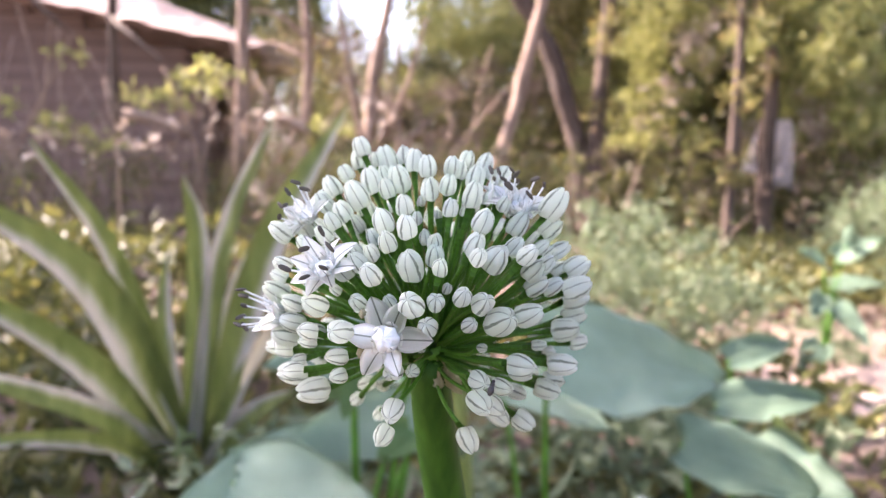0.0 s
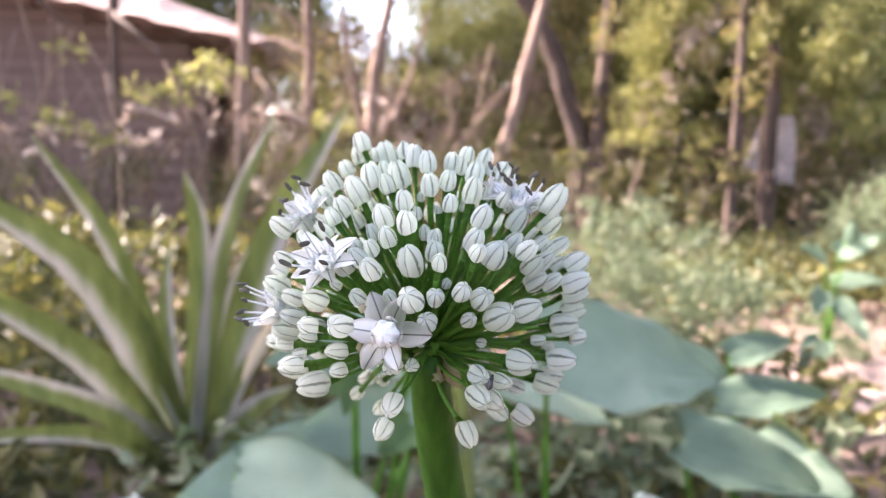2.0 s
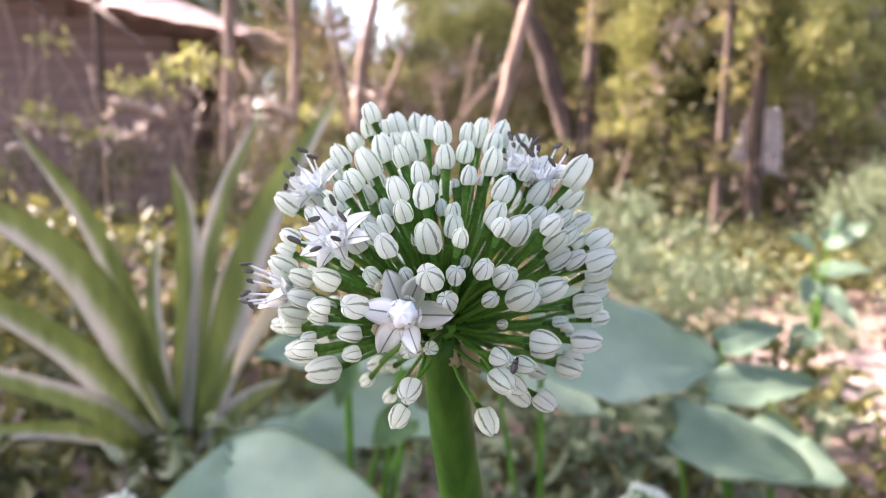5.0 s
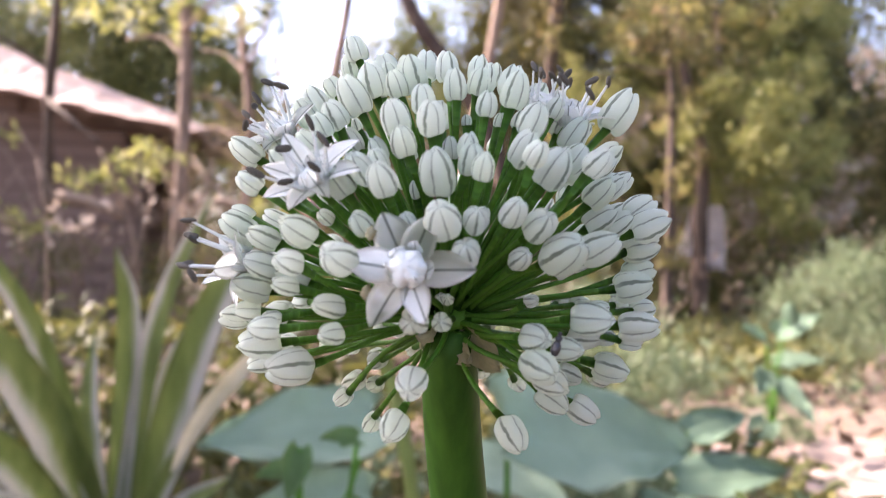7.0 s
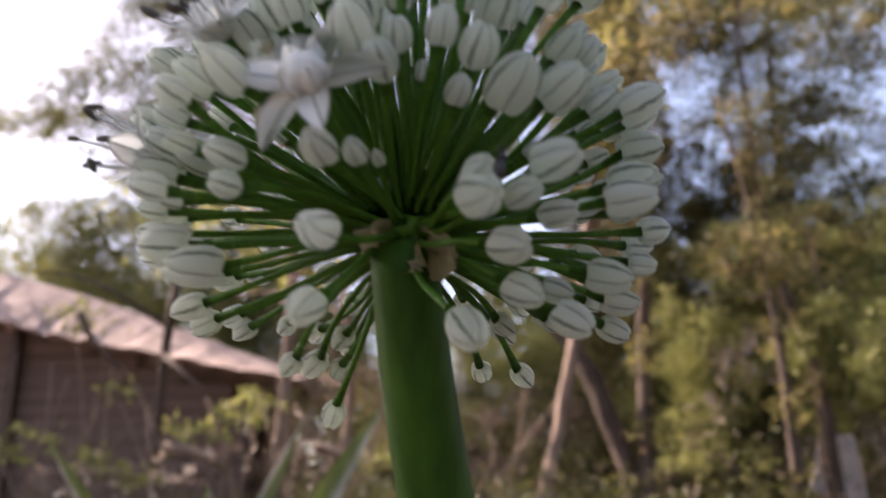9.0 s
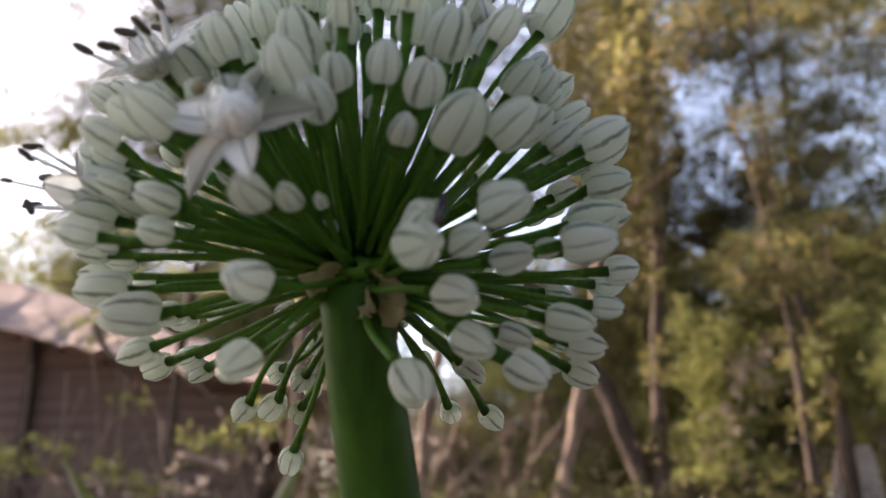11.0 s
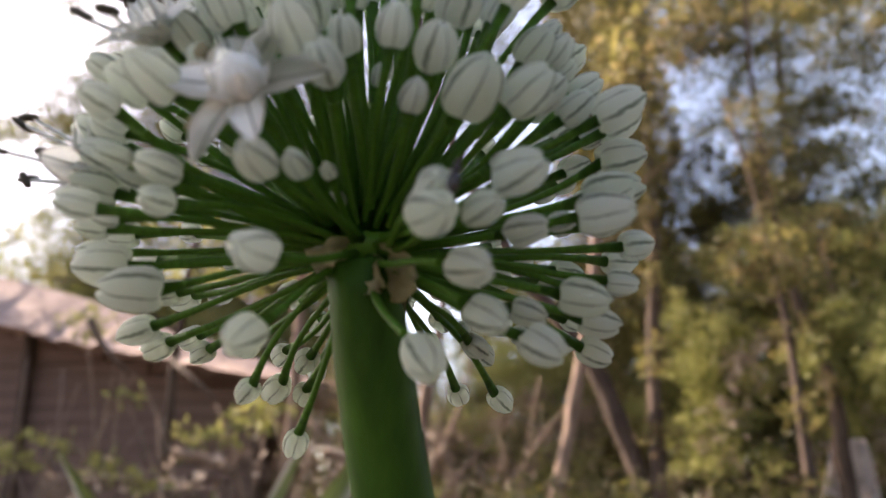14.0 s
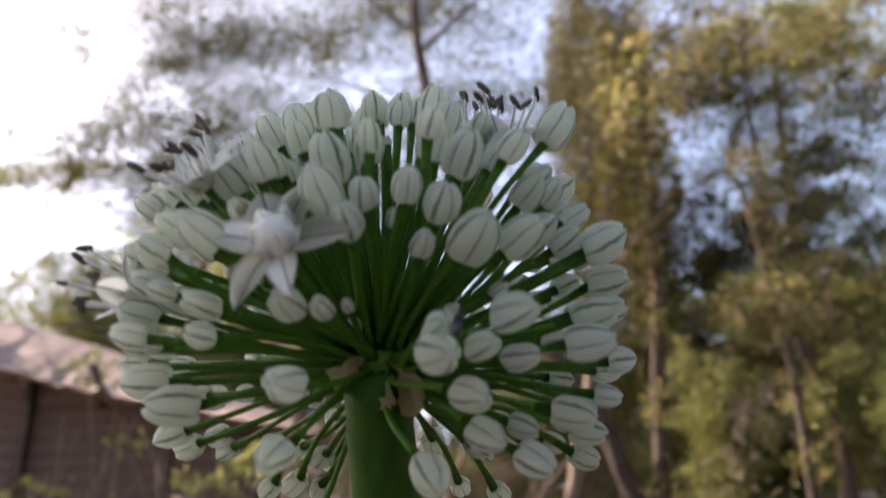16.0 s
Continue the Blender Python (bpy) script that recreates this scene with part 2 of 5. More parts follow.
def thing(name, label, category, m=None, group="", me=None, kind=""):
    ob = new(name, me)
    if m is not None:
        ob.matrix_basis = m
    return tagged(ob, label, category, group, kind)


def tube(bm, pts, radii, sides=8, cap=True, rough=0.0):
    """A tapered tube along a line of points."""
    pts = [Vector(p) for p in pts]
    rings = []
    for i, p in enumerate(pts):
        way = (pts[min(i + 1, len(pts) - 1)] - pts[max(i - 1, 0)]).normalized()
        side = way.cross(Vector((0, 1, 0.01))).normalized() if abs(way.y) < 0.9 else way.cross(Vector((1, 0, 0))).normalized()
        up = side.cross(way)
        ring = []
        for k in range(sides):
            a = 2 * math.pi * k / sides
            r = radii[i] * (1 + rough * noise.noise(p * 6 + Vector((math.cos(a), math.sin(a), 0))))
            ring.append(bm.verts.new(p + side * (r * math.cos(a)) + up * (r * math.sin(a))))
        rings.append(ring)
    for a, b in zip(rings, rings[1:]):
        for k in range(sides):
            bm.faces.new((a[k], a[(k + 1) % sides], b[(k + 1) % sides], b[k]))
    if cap:
        bm.faces.new(rings[0][::-1])
        bm.faces.new(rings[-1])


def bent(a, b, sag, n=7):
    """Points from a to b, bowed by sag at the middle."""
    a, b, sag = Vector(a), Vector(b), Vector(sag)
    return [a.lerp(b, i / (n - 1)) + sag * (4 * (i / (n - 1)) * (1 - i / (n - 1))) for i in range(n)]


def spline(pts, n=6):
    """Points on a smooth line through pts."""
    pts = [Vector(p) for p in pts]
    q = [pts[0] * 2 - pts[1]] + pts + [pts[-1] * 2 - pts[-2]]
    out = []
    for i in range(1, len(q) - 2):
        for k in range(n):
            t = k / n
            a, b, c, d = q[i - 1], q[i], q[i + 1], q[i + 2]
            out.append(0.5 * ((2 * b) + (c - a) * t + (2 * a - 5 * b + 4 * c - d) * t * t + (3 * b - a - 3 * c + d) * t ** 3))
    return out + [pts[-1]]


def leaves_mesh(name, spots, size, mat, droop=0.25, narrow=0.42, jitter=0.5):
    """A mass of small folded leaves at the given places (n x 3)."""
    n = len(spots)
    way = nrg.normal(size=(n, 3))
    way[:, 2] -= droop
    way /= np.linalg.norm(way, axis=1)[:, None]
    side = np.cross(way, nrg.normal(size=(n, 3)))
    side /= np.linalg.norm(side, axis=1)[:, None]
    up = np.cross(side, way)
    L = size * (1 + jitter * (nrg.rand(n, 1) - 0.5) * 2)
    base, tip = spots, spots + way * L
    mid = spots + way * L * 0.45
    left = mid + side * L * narrow * 0.5 + up * L * 0.10
    right = mid - side * L * narrow * 0.5 + up * L * 0.10
    v = np.stack([base, left, tip, right], 1).reshape(-1, 3)
    f = np.arange(n)[:, None] * 4 + np.array([[0, 1, 2], [0, 2, 3]]).reshape(1, -1)
    me = bpy.data.meshes.new(name)
    me.from_pydata(v.tolist(), [], f.reshape(-1, 3).tolist())
    me.materials.append(mat)
    return me


def cloud(balls, n, shell=0.55, clumps=14, spread=0.33):
    """n places in clumps inside ellipsoids (x, y, z, rx, ry, rz): uneven, with gaps."""
    out = []
    total = sum(b[3] * b[4] * b[5] for b in balls)
    for x, y, z, rx, ry, rz in balls:
        k = max(20, int(n * rx * ry * rz / total))
        m = max(clumps, k // 90)
        d = nrg.normal(size=(m, 3))
        d /= np.linalg.norm(d, axis=1)[:, None]
        d *= (shell + (1 - shell) * nrg.rand(m, 1)) ** 0.6
        pick = nrg.randint(0, m, k)
        p = d[pick] + nrg.normal(size=(k, 3)) * spread * (0.25 + 0.5 * nrg.rand(m, 1))[pick]
        out.append(p * (rx, ry, rz) + (x, y, z))
    return np.concatenate(out)


# ---- ground ----
def ground_height(x, y):
    return 0.05 * noise.noise(Vector((x * 0.5, y * 0.5, 0))) + 0.02 * noise.noise(Vector((x * 2.3, y * 2.3, 4)))


def build_ground():
    bm = bmesh.new()
    xs = [-400, -120, -40, -16] + [-9 + 0.3 * i for i in range(61)] + [16, 40, 120, 400]
    ys = [-400, -120, -40, -14] + [-7 + 0.3 * i for i in range(71)] + [22, 40, 120, 400]
    grid = [[bm.verts.new((x, y, ground_height(x, y) if abs(x) < 10 and abs(y) < 15 else 0)) for x in xs] for y in ys]
    for a, b in zip(grid, grid[1:]):
        for i in range(len(xs) - 1):
            bm.faces.new((a[i], a[i + 1], b[i + 1], b[i]))
    tagged(new("ground", mesh_of("ground", bm, SOIL)), "bare brown garden soil strewn with dry leaf litter", "ground", kind="structure")
    n = 16000
    p = np.stack([nrg.uniform(-6, 6, n), nrg.uniform(0.5, 9, n), np.zeros(n)], 1)
    p[:, 2] = [ground_height(x, y) + 0.015 + 0.02 * rng.random() for x, y, _ in p]
    tagged(new("leaf_litter", leaves_mesh("leaf_litter", p, 0.045, LEAF_DRY, droop=0, narrow=0.5)), "dry brown and pinkish fallen leaves covering the soil", "leaf litter", kind="stuff")

    bm = bmesh.new()
    rows = []
    for i in range(17):
        y = 0.98 + 0.065 * i
        mid, half = 0.98 + 0.20 * (y - 1) + 0.06 * math.sin(y * 2.1), 0.34 + 0.06 * math.sin(y * 3.3)
        rows.append([bm.verts.new((x, y, ground_height(x, y) + 0.012 - 0.03 * abs(u) ** 4)) for u, x in [(k / 6 - 1, mid + (k / 6 - 1) * half * (1 + 0.2 * noise.noise(Vector((k, y * 3, 0))))) for k in range(13)]])
    for a, b in zip(rows, rows[1:]):
        for k in range(12):
            bm.faces.new((a[k], a[k + 1], b[k + 1], b[k]))
    tagged(new("path", mesh_of("path", bm, DUST)), "pale dusty sunlit footpath beside the flower bed", "path", kind="structure")


build_ground()


# ---- the hut behind the trees ----
def build_hut():
    hut = thing("hut", "low dark plank hut under a pale thatched roof", "hut")
    board = bmesh.new()
    bmesh.ops.create_cube(board, size=1, matrix=Matrix.Diagonal((1, 0.045, 0.146, 1)))
    bmesh.ops.bevel(board, geom=board.edges[:], offset=0.008, segments=1, affect="EDGES")
    board = mesh_of("plank", board, PLANK, False)
    for i in range(22):
        z = 0.07 + i * 0.135
        right = -2.05 if z < 1.5 else -2.05 - (z - 1.5) / 0.30
        m = pose((right - 7.6) / 2, 6.9 + 0.012 * rng.uniform(-1, 1), z, rng.uniform(-3, 3), rng.uniform(-0.4, 0.4), 0)
        part("plank", board, hut, m @ Matrix.Diagonal((right + 7.6, 1, 1, 1)))
    for x in (-2.1, -4.3, -6.6):
        bm = bmesh.new()
        h = 1.5 + (-2.0 - x) * 0.30
        tube(bm, bent((x, 6.82, -0.05), (x + 0.03, 6.82, h), (0.02, 0, 0), 6), [0.06, 0.055, 0.055, 0.05, 0.05, 0.045], 8, rough=0.15)
        part("corner_post", mesh_of("corner_post", bm, BARK_DARK), hut)
    # thatch: a thick mat that falls to the right, ragged at its rim
    bm = bmesh.new()
    cols, rows = 64, 9
    top, low = [], []
    for i in range(cols + 1):
        x = -1.54 - 6.5 * i / cols
        z = 1.65 + (-1.72 - x) * 0.30
        thick = 0.12 + 0.38 * min(1, i / 22)
        top.append([bm.verts.new((x, 6.98 + 1.8 * j / rows, z + 0.5 * thick + 0.02 * noise.noise(Vector((x * 5, j, 1))))) for j in range(rows + 1)])
        low.append([bm.verts.new((x + 0.03 * noise.noise(Vector((x * 9, j, 5))), 6.38 + 2.37 * j / rows, z - 0.5 * thick + 0.05 * noise.noise(Vector((x * 7, j, 3))))) for j in range(rows + 1)])
    for i in range(cols):
        for j in range(rows):
            bm.faces.new((top[i][j], top[i][j + 1], top[i + 1][j + 1], top[i + 1][j]))
            bm.faces.new((low[i][j], low[i + 1][j], low[i + 1][j + 1], low[i][j + 1]))
        bm.faces.new((top[i][0], top[i + 1][0], low[i + 1][0], low[i][0]))
        bm.faces.new((top[i][-1], low[i][-1], low[i + 1][-1], top[i + 1][-1]))
    for col_t, col_l in ((top[0], low[0]), (top[-1], low[-1])):
        for j in range(rows):
            bm.faces.new((col_t[j], col_l[j], col_l[j + 1], col_t[j + 1]))
    bmesh.ops.recalc_face_normals(bm, faces=bm.faces[:])
    part("roof", mesh_of("roof", bm, THATCH, False), hut, label="pale sunlit thatched roof edge")
    bm = bmesh.new()
    bmesh.ops.create_cube(bm, size=1, matrix=Matrix.Translation((-4.9, 8.6, 1.0)) @ Matrix.Diagonal((5.4, 0.06, 2.1, 1)))
    part("back_wall", mesh_of("back_wall", bm, PLANK, False), hut)


build_hut()


# ---- trees ----
def tree(label, line, radii, bark, limbs=(), crown=None, n=0, size=0.07, leaf=None, spread=0.33):
    """A trunk along a line, limbs, and a crown of single leaves."""
    t = thing("tree", label, "tree", pose(*line[0]), group="trees of the grove")
    back = Matrix.Translation(-Vector(line[0]))
    pts = spline(line, 6)
    rad = [radii[0] + (radii[1] - radii[0]) * (i / (len(pts) - 1)) for i in range(len(pts))]
    bm = bmesh.new()
    tube(bm, pts, rad, 10, rough=0.38)
    part("trunk", mesh_of("trunk", bm, bark), t, back)
    for way, r in limbs:
        bm = bmesh.new()
        p = spline(way, 5)
        tube(bm, p, [r * (1 - 0.75 * i / (len(p) - 1)) for i in range(len(p))], 7, rough=0.2)
        part("limb", mesh_of("limb", bm, bark), t, back)
    if crown:
        part("crown", leaves_mesh("crown", cloud(crown, n, spread=spread), size, leaf), t, back)
    return t


def rand_limbs(x, y, z0, z1, k, reach, r=0.02, lift=0.5):
    out = []
    for i in range(k):
        z = z0 + (z1 - z0) * (i + rng.random()) / k
        a = rng.uniform(0, 6.28)
        e = (x + math.cos(a) * reach, y + math.sin(a) * reach, z + lift * reach * rng.uniform(0.5, 1.3))
        out.append(([(x, y, z), ((x + e[0]) / 2 + rng.uniform(-.1, .1), (y + e[1]) / 2, (z + e[2]) / 2 + 0.1 * reach), e], r))
    return out


tree("slim pale-barked tree standing before the hut", [(-1.30, 4.9, 0), (-1.27, 4.9, 0.85), (-1.24, 4.9, 1.5), (-1.26, 4.95, 2.4), (-1.4, 5.0, 3.2)], (0.050, 0.028), BARK_PALE,
     rand_limbs(-1.26, 4.9, 1.5, 3.0, 5, 0.6), [(-1.3, 5.0, 2.15, 0.5, 0.5, 0.3), (-1.9, 5.1, 2.3, 0.55, 0.5, 0.26)], 500, 0.07, LEAF_LIT)
tree("thin brown tree beside the hut's end", [(-1.06, 6.0, 0), (-1.05, 6.0, 1.0), (-1.03, 6.0, 1.5), (-1.1, 6.0, 2.4)], (0.05, 0.03), BARK_PALE,
     rand_limbs(-1.05, 6.0, 1.2, 2.2, 4, 0.5))
tree("forked pale-brown tree with thin leafless limbs", [(-0.52, 5.2, 0), (-0.49, 5.2, 0.84), (-0.43, 5.2, 1.32), (-0.35, 5.2, 1.65), (-0.22, 5.2, 2.4)], (0.045, 0.028), BARK_PALE,
     [([(-0.49, 5.2, 0.62), (-0.34, 5.1, 0.87), (-0.22, 5.0, 1.1), (-0.1, 5.0, 1.5)], 0.03), ([(-0.5, 5.2, 0.5), (-0.59, 5.1, 1.05), (-0.64, 5.0, 1.45), (-0.7, 5.0, 1.9)], 0.028),
      ([(-0.45, 5.2, 0.45), (-0.2, 5.1, 0.75), (0.0, 5.0, 0.95)], 0.025)])
tree("leaning pale-brown young tree", [(0.17, 4.5, 0), (0.33, 4.5, 0.58), (0.46, 4.5, 1.06), (0.57, 4.5, 1.5), (0.67, 4.5, 2.03), (0.78, 4.5, 2.7)], (0.048, 0.028), BARK_PALE,
     rand_limbs(0.7, 4.5, 2.0, 2.6, 3, 0.5))
tree("dark leaning tree with a bent trunk", [(0.96, 5.0, 0), (0.88, 5.0, 0.62), (0.78, 5.0, 1.01), (0.63, 5.0, 1.40), (0.40, 5.0, 1.76), (0.14, 5.0, 2.18), (-0.2, 5.0, 3.0), (-0.46, 5.0, 4.2), (-0.5, 5.0, 5.2)], (0.068, 0.035), BARK_DARK,
     [([(0.0, 5.0, 2.5), (0.4, 5.0, 2.9), (0.7, 5.1, 3.5)], 0.025), ([(-0.3, 5.0, 3.4), (-0.9, 5.0, 3.9), (-1.5, 5.0, 4.1)], 0.022), ([(-0.46, 5, 4.2), (0.0, 5.0, 4.7), (0.3, 5.0, 5.3)], 0.02),
      ([(-0.47, 5, 4.4), (-1.0, 5.0, 4.9), (-1.5, 5.0, 5.6)], 0.02)],
     [(-0.7, 5.0, 4.3, 0.9, 0.6, 0.45), (0.3, 5.0, 3.4, 0.5, 0.5, 0.25)], 420, 0.06, LEAF_DARK)
# The crown takes the shade-darkened olive, so its column reads dark.
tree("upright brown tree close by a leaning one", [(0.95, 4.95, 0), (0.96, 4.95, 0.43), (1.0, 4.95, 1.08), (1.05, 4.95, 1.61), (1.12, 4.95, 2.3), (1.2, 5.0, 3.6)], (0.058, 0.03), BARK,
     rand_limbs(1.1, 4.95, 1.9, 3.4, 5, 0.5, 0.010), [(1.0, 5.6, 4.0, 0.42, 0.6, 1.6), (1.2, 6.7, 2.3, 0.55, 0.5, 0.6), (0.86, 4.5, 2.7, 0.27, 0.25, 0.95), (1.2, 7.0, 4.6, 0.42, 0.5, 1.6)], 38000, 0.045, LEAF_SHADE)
tree("slim brown tree with dry lower limbs", [(1.64, 4.45, -0.02), (1.656, 4.45, 0.38), (1.68, 4.45, 1.02), (1.685, 4.45, 1.49), (1.66, 4.5, 2.2), (1.6, 4.6, 3.0)], (0.038, 0.010), BARK_DARK,
     rand_limbs(1.66, 4.45, 1.3, 2.8, 6, 0.5, 0.007), [(1.55, 4.2, 1.75, 0.3, 0.3, 0.22), (1.0, 4.1, 3.2, 0.3, 0.4, 0.5)], 1800, 0.055, LEAF_OLIVE)
tree("brown tree with a pale cloth snagged on it", [(2.05, 4.9, 0), (2.04, 4.9, 0.72), (2.06, 4.9, 1.18), (1.96, 4.9, 1.59), (1.9, 4.9, 2.3), (1.95, 5.0, 3.4), (2.1, 5.0, 4.8)], (0.058, 0.008), BARK,
     rand_limbs(1.95, 4.9, 1.5, 3.0, 5, 0.5, 0.006), [(2.3, 5.4, 2.0, 0.5, 0.4, 0.5), (2.5, 5.6, 4.9, 1.0, 0.8, 0.5), (1.9, 5.2, 2.1, 0.4, 0.28, 0.26)], 6500, 0.055, LEAF_OLIVE)
tree("thin grey tree in front of the hut wall", [(-2.12, 5.0, 0), (-2.10, 5.0, 1.0), (-2.09, 5.0, 1.6), (-2.0, 5.0, 2.6)], (0.040, 0.026), BARK,
     [([(-2.1, 5, 1.5), (-1.93, 4.8, 1.38), (-1.67, 4.7, 1.18)], 0.028), ([(-2.6, 4.8, 1.75), (-2.43, 4.7, 1.54), (-2.22, 4.7, 1.35)], 0.03), ([(-2.1, 5, 1.7), (-2.6, 4.9, 2.0), (-3.1, 4.9, 2.1)], 0.02)],
     [(-2.2, 5.0, 2.6, 0.5, 0.4, 0.25)], 250, 0.06, LEAF_LIT)
tree("forked yellowish sapling with bare twigs", [(2.9, 5.6, 0), (2.85, 5.55, 0.8), (2.71, 5.5, 1.37), (2.48, 5.5, 1.75), (2.4, 5.5, 2.4)], (0.03, 0.02), BARK_PALE,
     [([(2.71, 5.5, 1.37), (3.01, 5.5, 1.10), (3.3, 5.5, 1.25)], 0.02), ([(3.01, 5.5, 1.1), (3.06, 5.5, 1.35), (3.05, 5.5, 1.7)], 0.016)],
     [(3.0, 5.7, 1.35, 0.42, 0.35, 0.32)], 260, 0.08, LEAF_LIT)
tree("tall dark tree with a thin open crown behind the hut", [(-2.9, 9.0, 0), (-2.8, 9.0, 2.0), (-2.6, 9.0, 3.6), (-2.7, 9, 5.2)], (0.12, 0.05), BARK_DARK,
     rand_limbs(-2.7, 9.0, 2.4, 5.0, 8, 1.3, 0.03), [(-2.3, 9.0, 3.4, 1.2, 0.8, 1.3), (-2.9, 9.0, 5.3, 1.8, 1.0, 1.1), (-4.6, 9.2, 5.9, 1.3, 0.9, 0.6), (-3.9, 9.2, 3.8, 1.2, 0.7, 0.9)], 44000, 0.055, LEAF_DARK)
tree("tall leafy tree crowding the grove's edge", [(3.4, 7.6, 0), (3.3, 7.6, 2.0), (3.2, 7.6, 3.8), (3.4, 7.6, 6.2)], (0.11, 0.02), BARK_DARK,
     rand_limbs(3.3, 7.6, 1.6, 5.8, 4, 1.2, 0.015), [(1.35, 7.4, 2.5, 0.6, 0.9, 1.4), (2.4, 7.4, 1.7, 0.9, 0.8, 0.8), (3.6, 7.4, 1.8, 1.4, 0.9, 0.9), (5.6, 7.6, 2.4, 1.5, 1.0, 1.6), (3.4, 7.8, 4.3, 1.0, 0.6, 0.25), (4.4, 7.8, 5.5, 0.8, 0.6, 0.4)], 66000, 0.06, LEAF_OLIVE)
# Added out of view: crowns sit on the sun's path to cast shade.
tree("added unseen tree that keeps the sun off the flower bed", [(-4.4, 1.6, 0), (-4.1, 1.6, 1.2), (-3.4, 1.8, 2.2)], (0.13, 0.08), BARK_DARK,
     rand_limbs(-3.2, 1.8, 1.7, 2.3, 7, 1.0, 0.04), [(-2.3, 1.12, 2.75, 0.6, 0.5, 0.5), (-1.72, 0.90, 2.22, 0.42, 0.38, 0.22), (-2.9, 1.45, 3.35, 0.6, 0.5, 0.4), (-3.5, 2.45, 3.0, 0.75, 0.7, 0.7), (-1.1, -0.8, 3.3, 1.2, 1.1, 0.45), (-6.4, 6.5, 4.3, 1.0, 0.8, 0.6)], 32000, 0.12, LEAF_DARK, spread=0.45)

# Added out of view to dim the flower's right side.
tree("added unseen dark tree blocking sky light beside the footpath", [(3.9, 1.6, 0), (3.8, 1.5, 1.5), (3.5, 1.4, 3.2), (3.2, 1.3, 4.8)], (0.14, 0.06), BARK_DARK,
     rand_limbs(3.5, 1.4, 2.4, 4.4, 7, 1.2, 0.04), [(3.2, 2.3, 4.9, 1.2, 1.2, 0.7), (2.7, 0.6, 5.1, 1.3, 1.2, 0.7), (2.2, -1.2, 5.0, 1.3, 1.2, 0.7)], 16000, 0.13, LEAF_DARK)


def thicket(label, balls, n, size, leaf, name="shrub", droop=0.2, spread=0.33):
    """A mass of undergrowth that nobody could count; the far masses are finer."""
    if balls[0][1] > 5.5:
        n, size = int(n * 2.8), size * 0.58
    return tagged(new(name, leaves_mesh(name, cloud(balls, n, spread=spread), size, leaf, droop)), label, "undergrowth", kind="stuff")


thicket("olive undergrowth filling the grove behind the trunks", [(x, 7.2 + rng.uniform(-.5, .7), 0.7 + rng.uniform(-.2, .4), 0.75, 0.6, 0.8) for x in np.arange(-1.2, 5.5, 0.6)], 24000, 0.08, LEAF_OLIVE)
thicket("shrubs coloured dark for the shade deep in the grove", [(x, 8.6 + rng.uniform(-.3, .6), 0.9 + rng.uniform(-.2, .5), 0.9, 0.6, 1.1) for x in np.arange(-1.6, 6.8, 0.8)], 20000, 0.11, LEAF_DARK)
# Sunlit look of these clumps comes from the bright leaf colour.
thicket("yellow-green shrub foliage coloured as sunlit among the trunks", [(1.35, 6.3, 1.35, 0.42, 0.35, 0.33), (1.75, 6.4, 1.0, 0.4, 0.3, 0.25), (2.6, 6.0, 1.0, 0.35, 0.3, 0.2), (3.2, 6.2, 0.95, 0.4, 0.3, 0.2), (2.9, 6.3, 1.75, 0.5, 0.3, 0.3), (0.2, 6.6, 1.7, 0.5, 0.4, 0.3), (1.7, 5.9, 1.75, 0.4, 0.3, 0.25), (2.3, 5.7, 1.5, 0.35, 0.3, 0.2), (3.2, 5.9, 1.3, 0.4, 0.3, 0.25), (2.7, 5.8, 2.15, 0.45, 0.3, 0.25), (3.4, 6.0, 2.3, 0.4, 0.3, 0.3), (1.9, 5.8, 2.3, 0.4, 0.3, 0.2), (1.5, 5.3, 1.2, 0.3, 0.2, 0.2), (2.4, 5.2, 1.0, 0.3, 0.2, 0.15), (2.6, 5.2, 1.55, 0.3, 0.2, 0.2), (1.9, 5.3, 2.0, 0.3, 0.2, 0.2), (1.3, 5.4, 0.75, 0.25, 0.2, 0.15), (2.9, 5.3, 0.7, 0.3, 0.2, 0.15)], 9000, 0.07, LEAF_LIT)
thicket("yellow-green sprigs hanging before the hut wall", [(-1.5, 4.8, 1.12, 0.16, 0.12, 0.09), (-2.25, 4.7, 1.22, 0.12, 0.1, 0.07), (-2.75, 4.6, 0.92, 0.22, 0.15, 0.12), (-1.7, 4.6, 0.93, 0.22, 0.15, 0.1), (-2.6, 4.8, 1.75, 0.2, 0.2, 0.1)], 520, 0.055, LEAF_LIT)
thicket("yellow-green bushes rising behind the hut roof", [(-3.7, 8.9, 2.7, 1.3, 0.6, 0.75), (-5.3, 9.0, 3.0, 1.2, 0.6, 0.7), (-2.2, 8.9, 2.3, 1.0, 0.6, 0.6)], 7000, 0.10, LEAF_LIT)
thicket("thin dark sprays hanging against the sky", [(-6.2 + 0.95 * i + rng.uniform(-.3, .3), 9.8 + rng.uniform(-.4, .4), z + rng.uniform(-.4, .4), 0.95, 0.7, 0.5) for z in (5.4, 6.6, 7.8, 8.9) for i in range(8)], 40000, 0.085, LEAF_DARK, spread=0.62)
